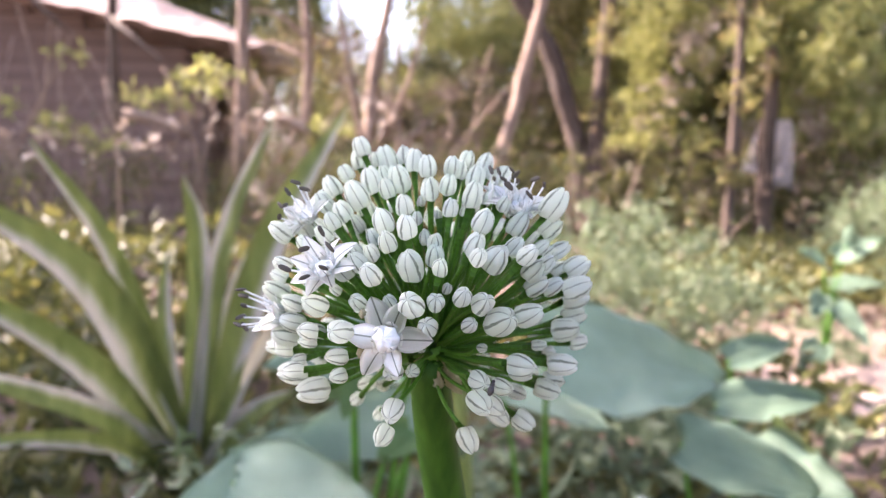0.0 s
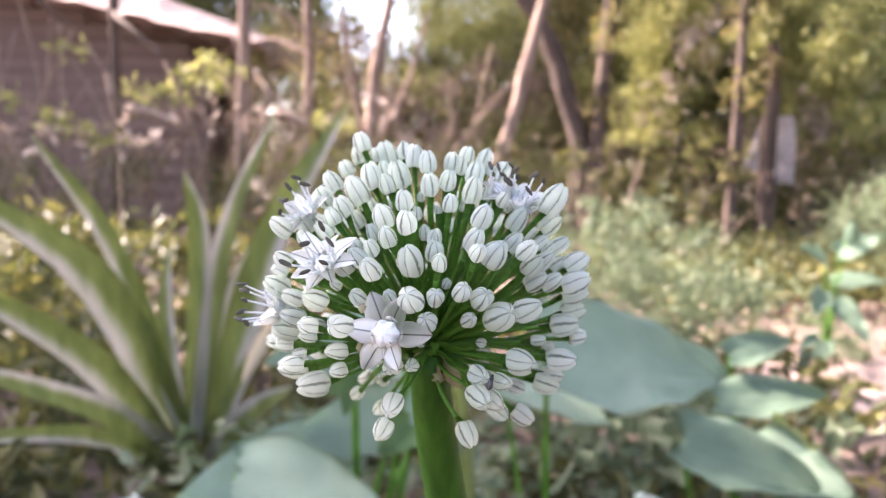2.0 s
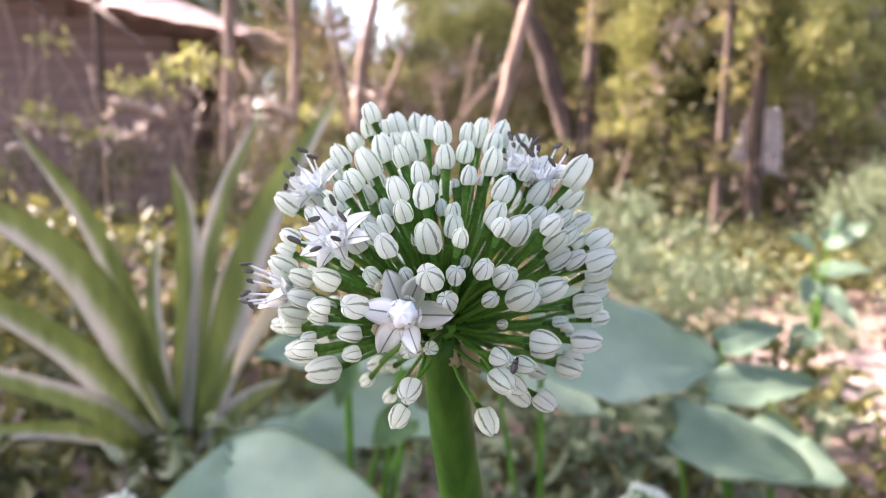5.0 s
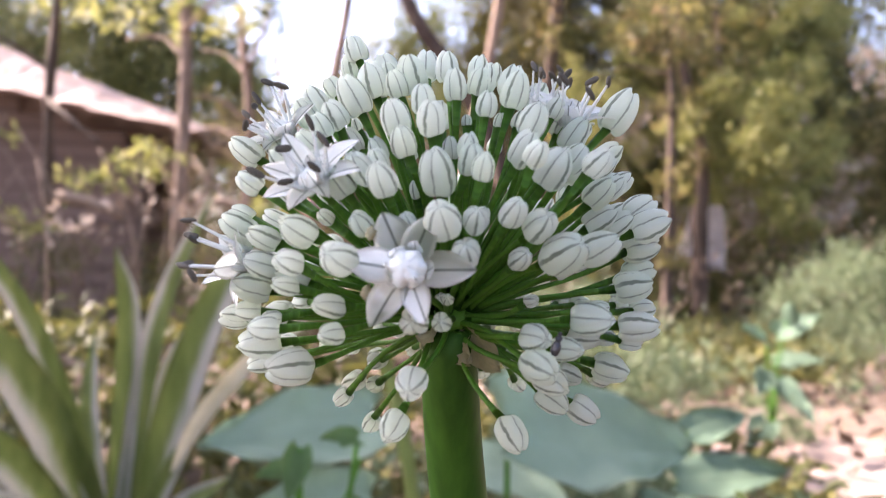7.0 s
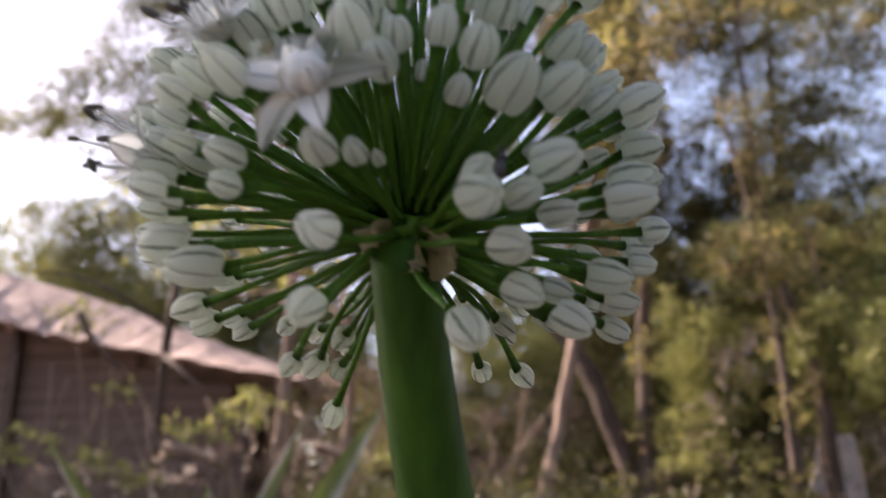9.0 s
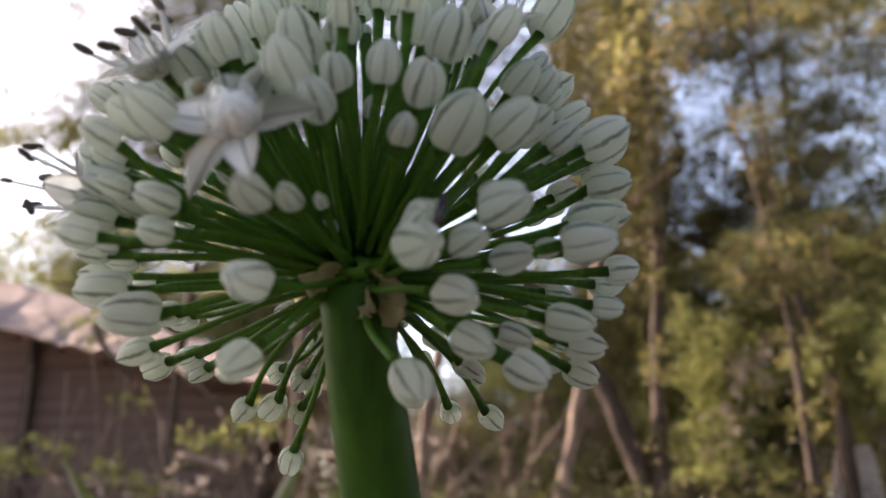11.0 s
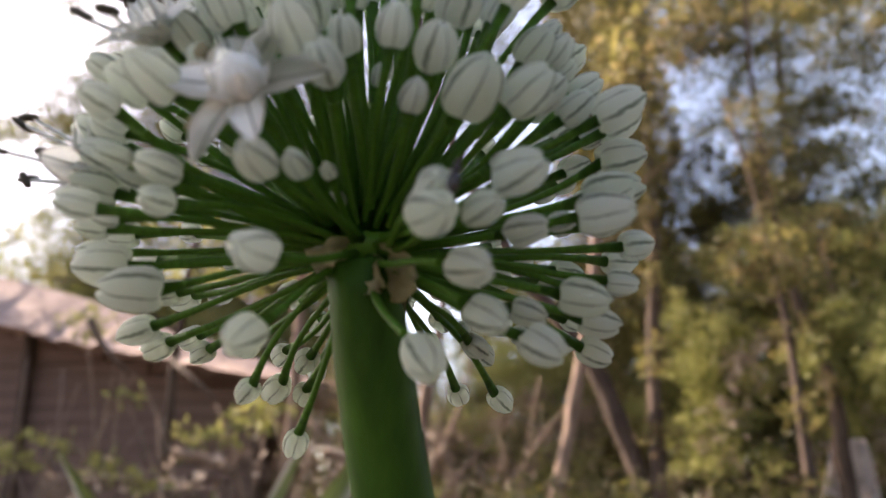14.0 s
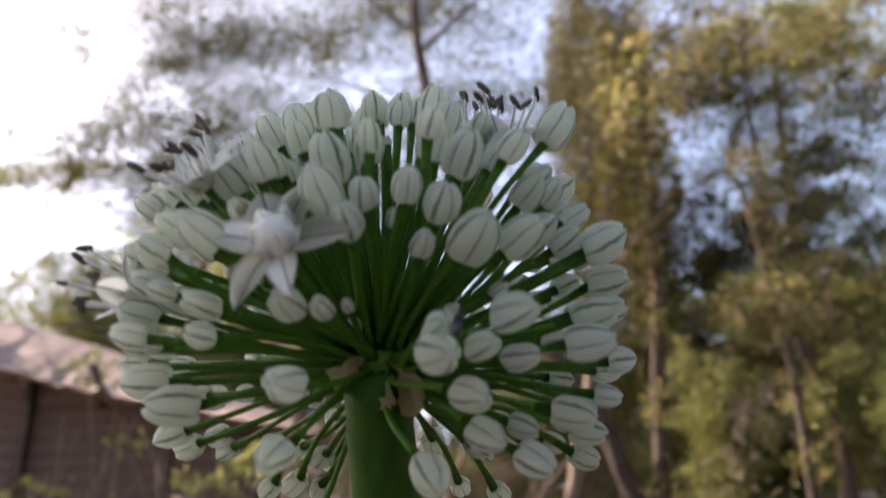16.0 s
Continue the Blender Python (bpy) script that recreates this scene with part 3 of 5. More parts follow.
# Lit leaf colour brightens this gap.
thicket("bushes in the bright lit leaf colour filling the gap between the trunks", [(x, 9.2 + rng.uniform(-.3, .3), (2.2 if x < 0 else 2.75) + rng.uniform(-.2, .2), 0.42, 0.6, 0.95 if x < 0 else 1.1) for x in (-2.0, -1.7, -1.30, -0.38, 0.0, 0.3, 0.7, 1.1, 1.5, 1.9)], 9000, 0.10, LEAF_LIT)
thicket("yellow-green tree tops beyond the hut", [(-4.4, 9.4, 3.6, 1.5, 0.6, 0.8), (-5.6, 9.4, 3.7, 1.1, 0.6, 0.9), (-3.1, 9.3, 3.2, 1.0, 0.6, 0.7)], 11000, 0.10, LEAF_LIT)
thicket("dark low growth around the strap-leaved plant", [(-0.9, 2.2, 0.18, 0.45, 0.35, 0.2), (-0.2, 2.4, 0.2, 0.5, 0.35, 0.22), (-1.5, 2.6, 0.2, 0.5, 0.4, 0.25), (-0.75, 1.5, 0.08, 0.25, 0.2, 0.09), (0.1, 1.7, 0.12, 0.3, 0.25, 0.12)], 4200, 0.055, LEAF_DARK)
thicket("brownish tangle of low shrubs before the hut", [(x, 4.3 + rng.uniform(-.5, .6), 0.33, 0.5, 0.4, 0.36) for x in np.arange(-3.2, 0.6, 0.5)], 10000, 0.034, LEAF_DARK)
thicket("dead brown leaves caught in the low shrubs", [(x, 4.2 + rng.uniform(-.5, .6), 0.45, 0.5, 0.4, 0.36) for x in np.arange(-3.0, 3.2, 0.6)], 3000, 0.03, LEAF_DRY)
thicket("pale yellow-green herbs sprawling over the ground", [(0.48, 1.75, 0.30, 0.22, 0.2, 0.13), (0.62, 1.9, 0.22, 0.25, 0.2, 0.12), (0.40, 2.0, 0.36, 0.18, 0.2, 0.12), (1.62, 2.7, 0.32, 0.22, 0.2, 0.2), (1.85, 2.8, 0.38, 0.25, 0.25, 0.2), (1.1, 1.95, 0.14, 0.16, 0.14, 0.1)], 15000, 0.017, LEAF_HERB, "herbs")
thicket("sunlit dry twigs and leaves behind the saplings", [(-1.6, 5.9, 1.0, 0.4, 0.3, 0.25), (-0.9, 6.0, 1.3, 0.4, 0.3, 0.3), (-0.2, 5.8, 0.95, 0.35, 0.3, 0.3), (0.45, 6.0, 1.15, 0.35, 0.3, 0.3), (0.2, 5.8, 0.6, 0.4, 0.3, 0.2), (1.3, 5.7, 0.55, 0.4, 0.3, 0.2), (2.3, 5.6, 0.55, 0.4, 0.3, 0.2)], 3000, 0.055, LEAF_DRY)
thicket("pale dead leaves caught in the twigs before the hut", [(-2.0 + 0.28 * i + rng.uniform(-.1, .1), 4.1 + rng.uniform(-.3, .3), 0.70 + rng.uniform(-.14, .14), 0.16, 0.15, 0.12) for i in range(7)], 170, 0.05, LEAF_STRAW)
thicket("yellow-green leaf tufts among the twigs before the hut", [(-2.05, 4.2, 0.78, 0.12, 0.1, 0.06), (-1.85, 4.2, 0.70, 0.12, 0.1, 0.05), (-1.25, 4.3, 1.05, 0.15, 0.1, 0.08), (-0.62, 4.2, 0.75, 0.14, 0.1, 0.06), (-1.7, 4.3, 0.95, 0.08, 0.1, 0.05)], 330, 0.05, LEAF_LIT)
thicket("dull green ground cover under the garden plants", [(x + rng.uniform(-.1, .1), y, 0.05, 0.24, 0.2, 0.07) for x in np.arange(-1.3, 0.7, 0.28) for y in (1.0, 1.35, 1.75, 2.1)], 9000, 0.045, LEAF_DARK, "ground_cover")
thicket("pale leaves coloured as sunlit between the thin trunks", [(-0.8, 6.2, 1.15, 0.4, 0.3, 0.22), (-0.3, 6.4, 1.15, 0.35, 0.3, 0.25), (0.15, 6.5, 1.5, 0.35, 0.3, 0.3), (0.5, 6.3, 0.9, 0.3, 0.3, 0.2), (-0.6, 6.0, 0.75, 0.35, 0.3, 0.18)], 1500, 0.06, LEAF_LIT)
thicket("small weeds between the broad leaves", [(0.15, 1.1, 0.16, 0.2, 0.16, 0.1), (-0.05, 1.1, 0.12, 0.2, 0.2, 0.1), (0.3, 1.25, 0.14, 0.15, 0.15, 0.1), (-0.25, 0.95, 0.12, 0.2, 0.15, 0.1), (0.02, 0.8, 0.2, 0.12, 0.1, 0.08), (0.36, 1.15, 0.13, 0.16, 0.14, 0.09), (0.52, 1.25, 0.11, 0.14, 0.14, 0.08), (0.25, 0.98, 0.18, 0.10, 0.1, 0.07)], 2000, 0.032, LEAF_HERB, "weeds")
thicket("yellow-green sprays coloured as sunlit high in the grove", [(2.9, 6.6, 5.3, 0.9, 0.5, 0.3), (2.7, 6.4, 2.6, 0.5, 0.4, 0.3), (3.5, 6.4, 5.3, 0.6, 0.4, 0.25), (3.3, 6.3, 2.5, 0.5, 0.4, 0.3)], 5200, 0.075, LEAF_LIT)
thicket("dense far wood closing the view", [(x, 11.5 + rng.uniform(-.4, .8), 1.7 + rng.uniform(-.3, .3), 1.2, 0.8, 1.85) for x in (-9, -8.2, -7.4, -6.6, -5.8, -5, -4.2, -3.4, -2.6, 0.5, 1.2, 1.9, 2.6, 3.4, 4.2, 5, 5.8, 6.6, 7.4, 8.2, 9, 10)] + [(x, 11.6, 0.8, 0.8, 0.7, 0.9) for x in (-1.7, -0.35)] + [(-1.0, 11.6, 1.0, 0.8, 0.7, 1.0)], 52000, 0.16, LEAF_DARK, "far_wood")
# Added behind the camera, unseen; its height sets the flower's front light.
thicket("added unseen dark shrubs cutting light from behind", [(4.6 * math.cos(a), 1.0 + 4.2 * math.sin(a), z, 1.1, 1.0, 1.3) for a in np.arange(3.5, 5.95, 0.22) for z in (0.7,)], 9000, 0.16, LEAF_DARK)
# Added out of view as a screen against sky light from the right.
thicket("added unseen leafy growth blocking sky light on the open side", [(4.4 + rng.uniform(-.3, .3), y, z, 0.9, 0.8, 1.1) for y in np.arange(-3.2, 3.2, 0.8) for z in (0.8, 2.4, 3.8)], 16000, 0.14, LEAF_DARK)
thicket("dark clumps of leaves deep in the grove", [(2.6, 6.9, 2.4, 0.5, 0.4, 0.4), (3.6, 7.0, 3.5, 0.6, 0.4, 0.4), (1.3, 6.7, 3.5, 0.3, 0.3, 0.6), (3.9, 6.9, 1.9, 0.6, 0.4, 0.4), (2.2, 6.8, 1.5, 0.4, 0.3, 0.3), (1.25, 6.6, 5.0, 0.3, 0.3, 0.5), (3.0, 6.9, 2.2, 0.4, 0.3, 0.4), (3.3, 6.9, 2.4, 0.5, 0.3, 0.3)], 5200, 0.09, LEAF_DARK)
thicket("fine dark sprays thinly veiling the sky over the grove", [(1.5 + 0.55 * i + rng.uniform(-.2, .2), 8.6 + rng.uniform(-.4, .4), z + rng.uniform(-.25, .25), 0.6, 0.5, 0.42) for z in (3.4, 4.1, 4.8, 5.5, 6.2) for i in range(7)], 19000, 0.075, LEAF_DARK, spread=0.5)
thicket("dark wisps of leaves hanging against the sky", [(2.75, 7.0, 4.1, 0.5, 0.4, 0.3), (3.9, 7.0, 4.25, 0.7, 0.4, 0.3), (3.2, 7.0, 4.75, 0.7, 0.4, 0.25), (2.5, 7.0, 4.8, 0.35, 0.3, 0.4), (4.2, 7.0, 5.0, 0.6, 0.4, 0.3)], 1500, 0.10, LEAF_DARK)
# Dark leaf colour imitates shade over the paler olive foliage.
thicket("leaves coloured dark as shaded in the lower grove", [(1.7, 5.9, 2.15, 0.4, 0.3, 0.3), (2.7, 5.9, 2.2, 0.5, 0.3, 0.25), (3.3, 6.0, 1.9, 0.5, 0.3, 0.3), (2.2, 5.8, 1.8, 0.35, 0.3, 0.25), (1.5, 5.9, 1.7, 0.3, 0.3, 0.3), (3.0, 5.9, 2.5, 0.4, 0.3, 0.2)], 2600, 0.085, LEAF_DARK)
thicket("grey-green bushes in the gap beside the hut", [(x, 9.5 + rng.uniform(-.2, .2), 3.1 + rng.uniform(-.2, .2), 0.5, 0.4, 0.65) for x in (-2.4, -2.1, -1.8, 0.0, 0.35)], 2200, 0.10, LEAF_DARK)


# Bright leaf colour stands in for sun between the trunks.
thicket("leaf clumps coloured as sunlit low between the brown trunks", [(1.40, 5.3, 0.95, 0.2, 0.2, 0.3), (2.35, 5.3, 1.25, 0.25, 0.2, 0.3), (2.75, 5.4, 0.85, 0.3, 0.2, 0.25), (1.85, 5.4, 1.45, 0.15, 0.2, 0.25), (2.9, 5.3, 1.75, 0.3, 0.2, 0.2), (1.38, 5.2, 1.65, 0.2, 0.2, 0.25), (2.3, 5.3, 0.6, 0.3, 0.2, 0.2), (1.8, 5.3, 0.65, 0.12, 0.2, 0.2), (2.3, 4.5, 1.25, 0.22, 0.2, 0.16), (2.6, 4.7, 1.05, 0.2, 0.2, 0.14), (2.45, 4.7, 1.5, 0.22, 0.2, 0.14), (2.75, 4.8, 1.45, 0.2, 0.2, 0.16)], 5200, 0.042, LEAF_LIT)
# Bushes use the olive with shade painted in.
thicket("olive bushes with shade put into their colour under the grove's opening", [(1.85, 7.0, 2.85, 0.45, 0.4, 0.6), (2.4, 6.9, 2.85, 0.45, 0.4, 0.6), (2.95, 7.0, 2.75, 0.4, 0.4, 0.5), (3.5, 7.2, 2.5, 0.5, 0.4, 0.45), (4.0, 7.3, 2.7, 0.5, 0.4, 0.5), (1.45, 7.0, 3.9, 0.32, 0.4, 1.4), (2.15, 7.0, 5.3, 0.7, 0.4, 0.45), (1.85, 6.6, 3.3, 0.3, 0.3, 0.5), (2.3, 6.6, 3.25, 0.35, 0.3, 0.35), (2.75, 6.6, 3.3, 0.35, 0.3, 0.4)], 18500, 0.075, LEAF_SHADE)
# Pale straw colour stands in for sunlight on brown twigs.
thicket("dry leaves and bents coloured as sunlit among the brown trunks", [(1.35 + 0.26 * i + rng.uniform(-.1, .1), 5.25 + rng.uniform(-.15, .15), rng.uniform(0.55, 1.9), 0.16, 0.15, 0.22) for i in range(9)], 1500, 0.042, LEAF_STRAW)
thicket("yellow-green sprays drooping between the trunks", [(1.45 + 0.3 * i + rng.uniform(-.1, .1), 5.35 + rng.uniform(-.15, .15), 1.35 + 0.5 * (i % 3) + rng.uniform(-.2, .2), 0.2, 0.2, 0.2) for i in range(7)], 3600, 0.042, LEAF_LIT)
thicket("dark leaf masses high over the hut", [(-4.9, 9.8, 8.2, 0.55, 0.4, 0.35), (-4.3, 9.8, 7.7, 0.45, 0.4, 0.45), (-6.5, 9.8, 8.4, 0.45, 0.4, 0.25), (-3.6, 9.8, 8.3, 0.6, 0.4, 0.4)], 2600, 0.08, LEAF_DARK, spread=0.5)
thicket("thin boughs coloured as sunlit over the hut roof", [(-7.3, 9.9, 6.05, 0.5, 0.3, 0.18), (-6.5, 9.9, 6.0, 0.5, 0.3, 0.16), (-5.9, 9.9, 6.2, 0.35, 0.3, 0.12), (-7.6, 9.9, 5.2, 0.4, 0.3, 0.2)], 1500, 0.09, LEAF_LIT, spread=0.5)
thicket("leaves coloured as sunlit beyond the tree with the cloth", [(2.45, 5.0, 1.1, 0.16, 0.15, 0.10), (2.7, 5.1, 0.95, 0.18, 0.15, 0.10), (2.75, 5.0, 0.72, 0.2, 0.15, 0.10), (2.55, 5.0, 1.35, 0.16, 0.15, 0.08), (2.9, 5.2, 0.5, 0.2, 0.15, 0.10)], 1500, 0.05, LEAF_LIT)
# Sprays lighten the grove by their colour, as if sunlit.
thicket("leaf sprays coloured as sunlit hanging among the brown trunks", [(2.35, 4.7, 1.25, 0.18, 0.15, 0.12), (2.6, 4.9, 1.5, 0.2, 0.15, 0.12), (2.2, 4.8, 1.55, 0.16, 0.15, 0.12), (2.8, 5.0, 1.25, 0.2, 0.15, 0.14), (1.85, 4.7, 1.35, 0.14, 0.12, 0.12), (2.55, 4.8, 0.85, 0.16, 0.12, 0.10), (2.75, 5.0, 1.75, 0.2, 0.15, 0.12)], 3000, 0.045, LEAF_LIT)
# Straw clumps brighten this edge by colour, like lit leaves.
thicket("dry leaves paled as if sunlit beyond the tree with the cloth", [(2.3 + 0.17 * i, 5.3, 0.5 + 0.3 * (i % 4), 0.16, 0.15, 0.14) for i in range(7)], 900, 0.05, LEAF_STRAW)
thicket("small dull leaves clinging round the brown trunks", [(1.67, 4.40, z, 0.10, 0.08, 0.10) for z in (0.55, 0.95, 1.35, 1.8, 2.2, 2.5, 2.8)] + [(2.0, 4.85, z, 0.12, 0.08, 0.10) for z in (1.15, 1.5, 1.9, 2.2, 2.5, 2.8, 3.1)] + [(1.03, 4.88, z, 0.11, 0.08, 0.12) for z in (0.9, 1.4, 1.9, 2.3)], 2400, 0.04, LEAF_OLIVE, spread=0.6)
thicket("dull olive grass and weeds before the grove", [(x + rng.uniform(-.15, .15), y, 0.07, 0.34, 0.24, 0.085) for y in (2.75, 3.1, 3.5, 3.9, 4.3, 4.8) for x in np.arange(0.25 * y, 0.62 * y, 0.34)], 11000, 0.045, LEAF_DARK, "low_weeds")
# Shade round the trunks is put into these weeds' dark colour.
thicket("weeds coloured dark as shaded round the foot of the trunks", [(x + rng.uniform(-.1, .1), 5.2 + rng.uniform(-.3, .3), 0.32 + rng.uniform(-.1, .15), 0.3, 0.3, 0.34) for x in np.arange(-0.4, 3.8, 0.36)], 11000, 0.05, LEAF_DARK, "low_weeds")

# Dark leaves cover sun-bright litter here to imitate shade.
thicket("dark weeds put over bright soil as shade before the hut", [(-2.5, 3.5, 0.12, 0.5, 0.4, 0.16), (-1.9, 3.4, 0.12, 0.5, 0.4, 0.16), (-1.5, 3.0, 0.12, 0.4, 0.4, 0.14), (-2.2, 3.0, 0.10, 0.5, 0.3, 0.12)], 6500, 0.05, LEAF_DARK, "low_weeds")


def build_twigs():
    """Loose dry sticks leaning in the undergrowth."""
    for k in range(46):
        x, y = rng.uniform(-2.6, 3.2), rng.uniform(3.6, 6.4)
        a, tilt, length = rng.uniform(0, 6.28), rng.uniform(0.5, 1.5), rng.uniform(0.4, 1.2) * (0.5 if x > 0.1 else 1)
        e = Vector((x + math.cos(a) * math.cos(tilt) * length, y + 0.4 * math.sin(a) * math.cos(tilt) * length, math.sin(tilt) * length))
        bm = bmesh.new()
        r = rng.uniform(0.006, 0.014)
        tube(bm, bent((x, y, -0.02), e, (rng.uniform(-.06, .06), 0, 0), 6), [r * (1 - 0.12 * i) for i in range(6)], 6, rough=0.2)
        thing("stick", "dry pale stick leaning in the undergrowth", "stick", me=mesh_of("stick", bm, TWIG), group="dry sticks")
    for a, b, r in (((-1.72, 4.2, 0.84), (-1.38, 4.2, 0.73), 0.028), ((-0.86, 4.0, 0.80), (-0.70, 4.0, 0.73), 0.024), ((-2.3, 4.4, 0.72), (-1.9, 4.4, 0.70), 0.02)):
        bm = bmesh.new()
        tube(bm, bent(a, b, (0, 0, 0.02), 6), [r, r * 1.1, r, r, r * 0.9, r * 0.7], 8, rough=0.3)
        thing("broken_branch", "short broken pale branch caught in the shrubs", "branch", me=mesh_of("broken_branch", bm, TWIG), group="broken branches")


def build_bare_shrubs():
    """Leafless shrubs of thin pale stems before the hut wall and in the grove."""
    for x, y, k, tall in ((-2.6, 4.9, 7, 1.5), (-1.75, 4.7, 7, 1.2), (-3.2, 5.2, 6, 1.7), (-2.2, 4.5, 9, 1.0), (-1.35, 4.4, 9, 1.0), (-0.35, 4.6, 7, 1.0), (-2.9, 4.6, 7, 1.2), (-0.75, 4.9, 6, 1.3), (0.05, 5.4, 6, 1.3), (2.75, 5.1, 6, 0.9), (1.4, 5.5, 5, 0.6)):
        t = thing("bare_shrub", "leafless shrub of thin pale brown stems", "shrub", pose(x, y, 0), group="bare shrubs")
        for i in range(k):
            lean = rng.uniform(-0.75, 0.75)
            h = tall * rng.uniform(0.6, 1.1)
            e = Vector((lean * h, rng.uniform(-0.3, 0.3), h))
            bm = bmesh.new()
            r = rng.uniform(0.008, 0.017)
            tube(bm, bent((rng.uniform(-.05, .05), 0, -0.02), e, (rng.uniform(-.12, .12), 0, rng.uniform(-.05, .1)), 8), [r * (1 - 0.09 * j) for j in range(8)], 6, rough=0.25)
            part("stem", mesh_of("stem", bm, TWIG), t)


build_bare_shrubs()
build_twigs()


def build_cloth():
    bm = bmesh.new()
    rows = []
    for j in range(13):
        v = j / 12
        half = 0.09 + 0.10 * v ** 0.7
        rows.append([bm.verts.new((2.09 + 0.06 * (1 - v) + (u - 0.5) * 2 * half, 5.02 - 0.03 * math.sin(u * 14 + v * 3) * (0.3 + 0.7 * v), 0.86 - 0.36 * v - 0.20 * v * abs(u - 0.30) + 0.05 * math.sin(u * 9) * v)) for u in [k / 14 for k in range(15)]])
    for a, b in zip(rows, rows[1:]):
        for k in range(14):
            bm.faces.new((a[k], a[k + 1], b[k + 1], b[k]))
    bmesh.ops.solidify(bm, geom=bm.faces[:], thickness=0.004)
    thing("cloth", "faded whitish rag hanging from a tree trunk", "cloth", me=mesh_of("cloth", bm, CLOTH))


build_cloth()


# ---- strap-leaved plant ----
def strap_leaf(parent, base, mid, tip, width, cream=1, mat=None):
    """A long keeled leaf through three points, green with one broad cream margin."""
    pts = spline([base, mid, tip], 9)
    n = len(pts)
    bm = bmesh.new()
    lay = bm.verts.layers.float.new("across")
    rows = []
    for i, p in enumerate(pts):
        s = i / (n - 1)
        way = (pts[min(i + 1, n - 1)] - pts[max(i - 1, 0)]).normalized()
        side = way.cross(Vector((0.1, -1, 0.45))).normalized()
        up = side.cross(way)
        w = width * (0.60 + 0.40 * math.sin(min(1, s * 2.0) * math.pi / 2)) * (1 - s ** 2.6) + 0.0015
        row = []
        for k in range(9):
            u = (k - 4) / 4
            v = bm.verts.new(p + side * (u * w) + up * (abs(u) ** 1.5 * w * 0.34 + 0.004 * noise.noise(p * 9 + Vector((u, 0, 0)))))
            v[lay] = 0.5 + 0.5 * u * cream + 0.06 * (abs(u) > 0.9)
            row.append(v)
        rows.append(row)
    for r, q in zip(rows, rows[1:]):
        for k in range(8):
            bm.faces.new((r[k], r[k + 1], q[k + 1], q[k]))
    bmesh.ops.solidify(bm, geom=bm.faces[:], thickness=0.0012)
    part("leaf", mesh_of("strap_leaf", bm, mat or STRAP), parent)


def build_strap_plant():
    t = thing("strap_leaved_plant", "rosette of striped green and cream strap leaves", "plant")
    c = Vector((-0.44, 1.30, 0.0))
    for tip, mid, base, w, cream in (((-0.598, 1.12, 0.593), (-0.516, 1.195, 0.416), (-0.437, 1.27, 0.09), 0.021, -1), ((-0.70, 1.06, 0.535), (-0.536, 1.175, 0.366), (-0.447, 1.27, 0.08), 0.042, -1),
                                     ((-0.72, 1.02, 0.425), (-0.552, 1.16, 0.254), (-0.467, 1.27, 0.06), 0.034, -1), ((-0.75, 1.0, 0.31), (-0.53, 1.16, 0.169), (-0.468, 1.27, 0.04), 0.026, 1),
                                     ((-0.75, 1.04, 0.16), (-0.565, 1.175, 0.123), (-0.478, 1.27, 0.03), 0.020, -1), ((-0.410, 1.22, 0.539), (-0.398, 1.245, 0.411), (-0.428, 1.27, 0.06), 0.024, 1),
                                     ((-0.266, 1.22, 0.629), (-0.358, 1.245, 0.42), (-0.423, 1.27, 0.07), 0.022, -1), ((-0.154, 1.28, 0.654), (-0.291, 1.275, 0.417), (-0.404, 1.27, 0.06), 0.038, 1),
                                     ((-0.505, 1.40, 0.404), (-0.491, 1.335, 0.26), (-0.448, 1.28, 0.06), 0.020, 1), ((-0.252, 1.10, 0.313), (-0.320, 1.185, 0.211), (-0.409, 1.27, 0.05), 0.018, 1),
                                     ((-0.229, 1.15, 0.212), (-0.315, 1.21, 0.148), (-0.405, 1.27, 0.04), 0.024, -1),                                      ((-0.33, 1.45, 0.44), (-0.37, 1.36, 0.32), (-0.42, 1.29, 0.05), 0.024, -1)):
        strap_leaf(t, base, mid, tip, w * 0.84, cream)
    bm = bmesh.new()
    tube(bm, [c + Vector((0, 0, -0.03)), c + Vector((0, 0, 0.05)), c + Vector((0.0, -0.02, 0.12))], [0.035, 0.040, 0.022], 10, rough=0.1)
    part("crown_base", mesh_of("crown_base", bm, YELLOWED), t)


build_strap_plant()


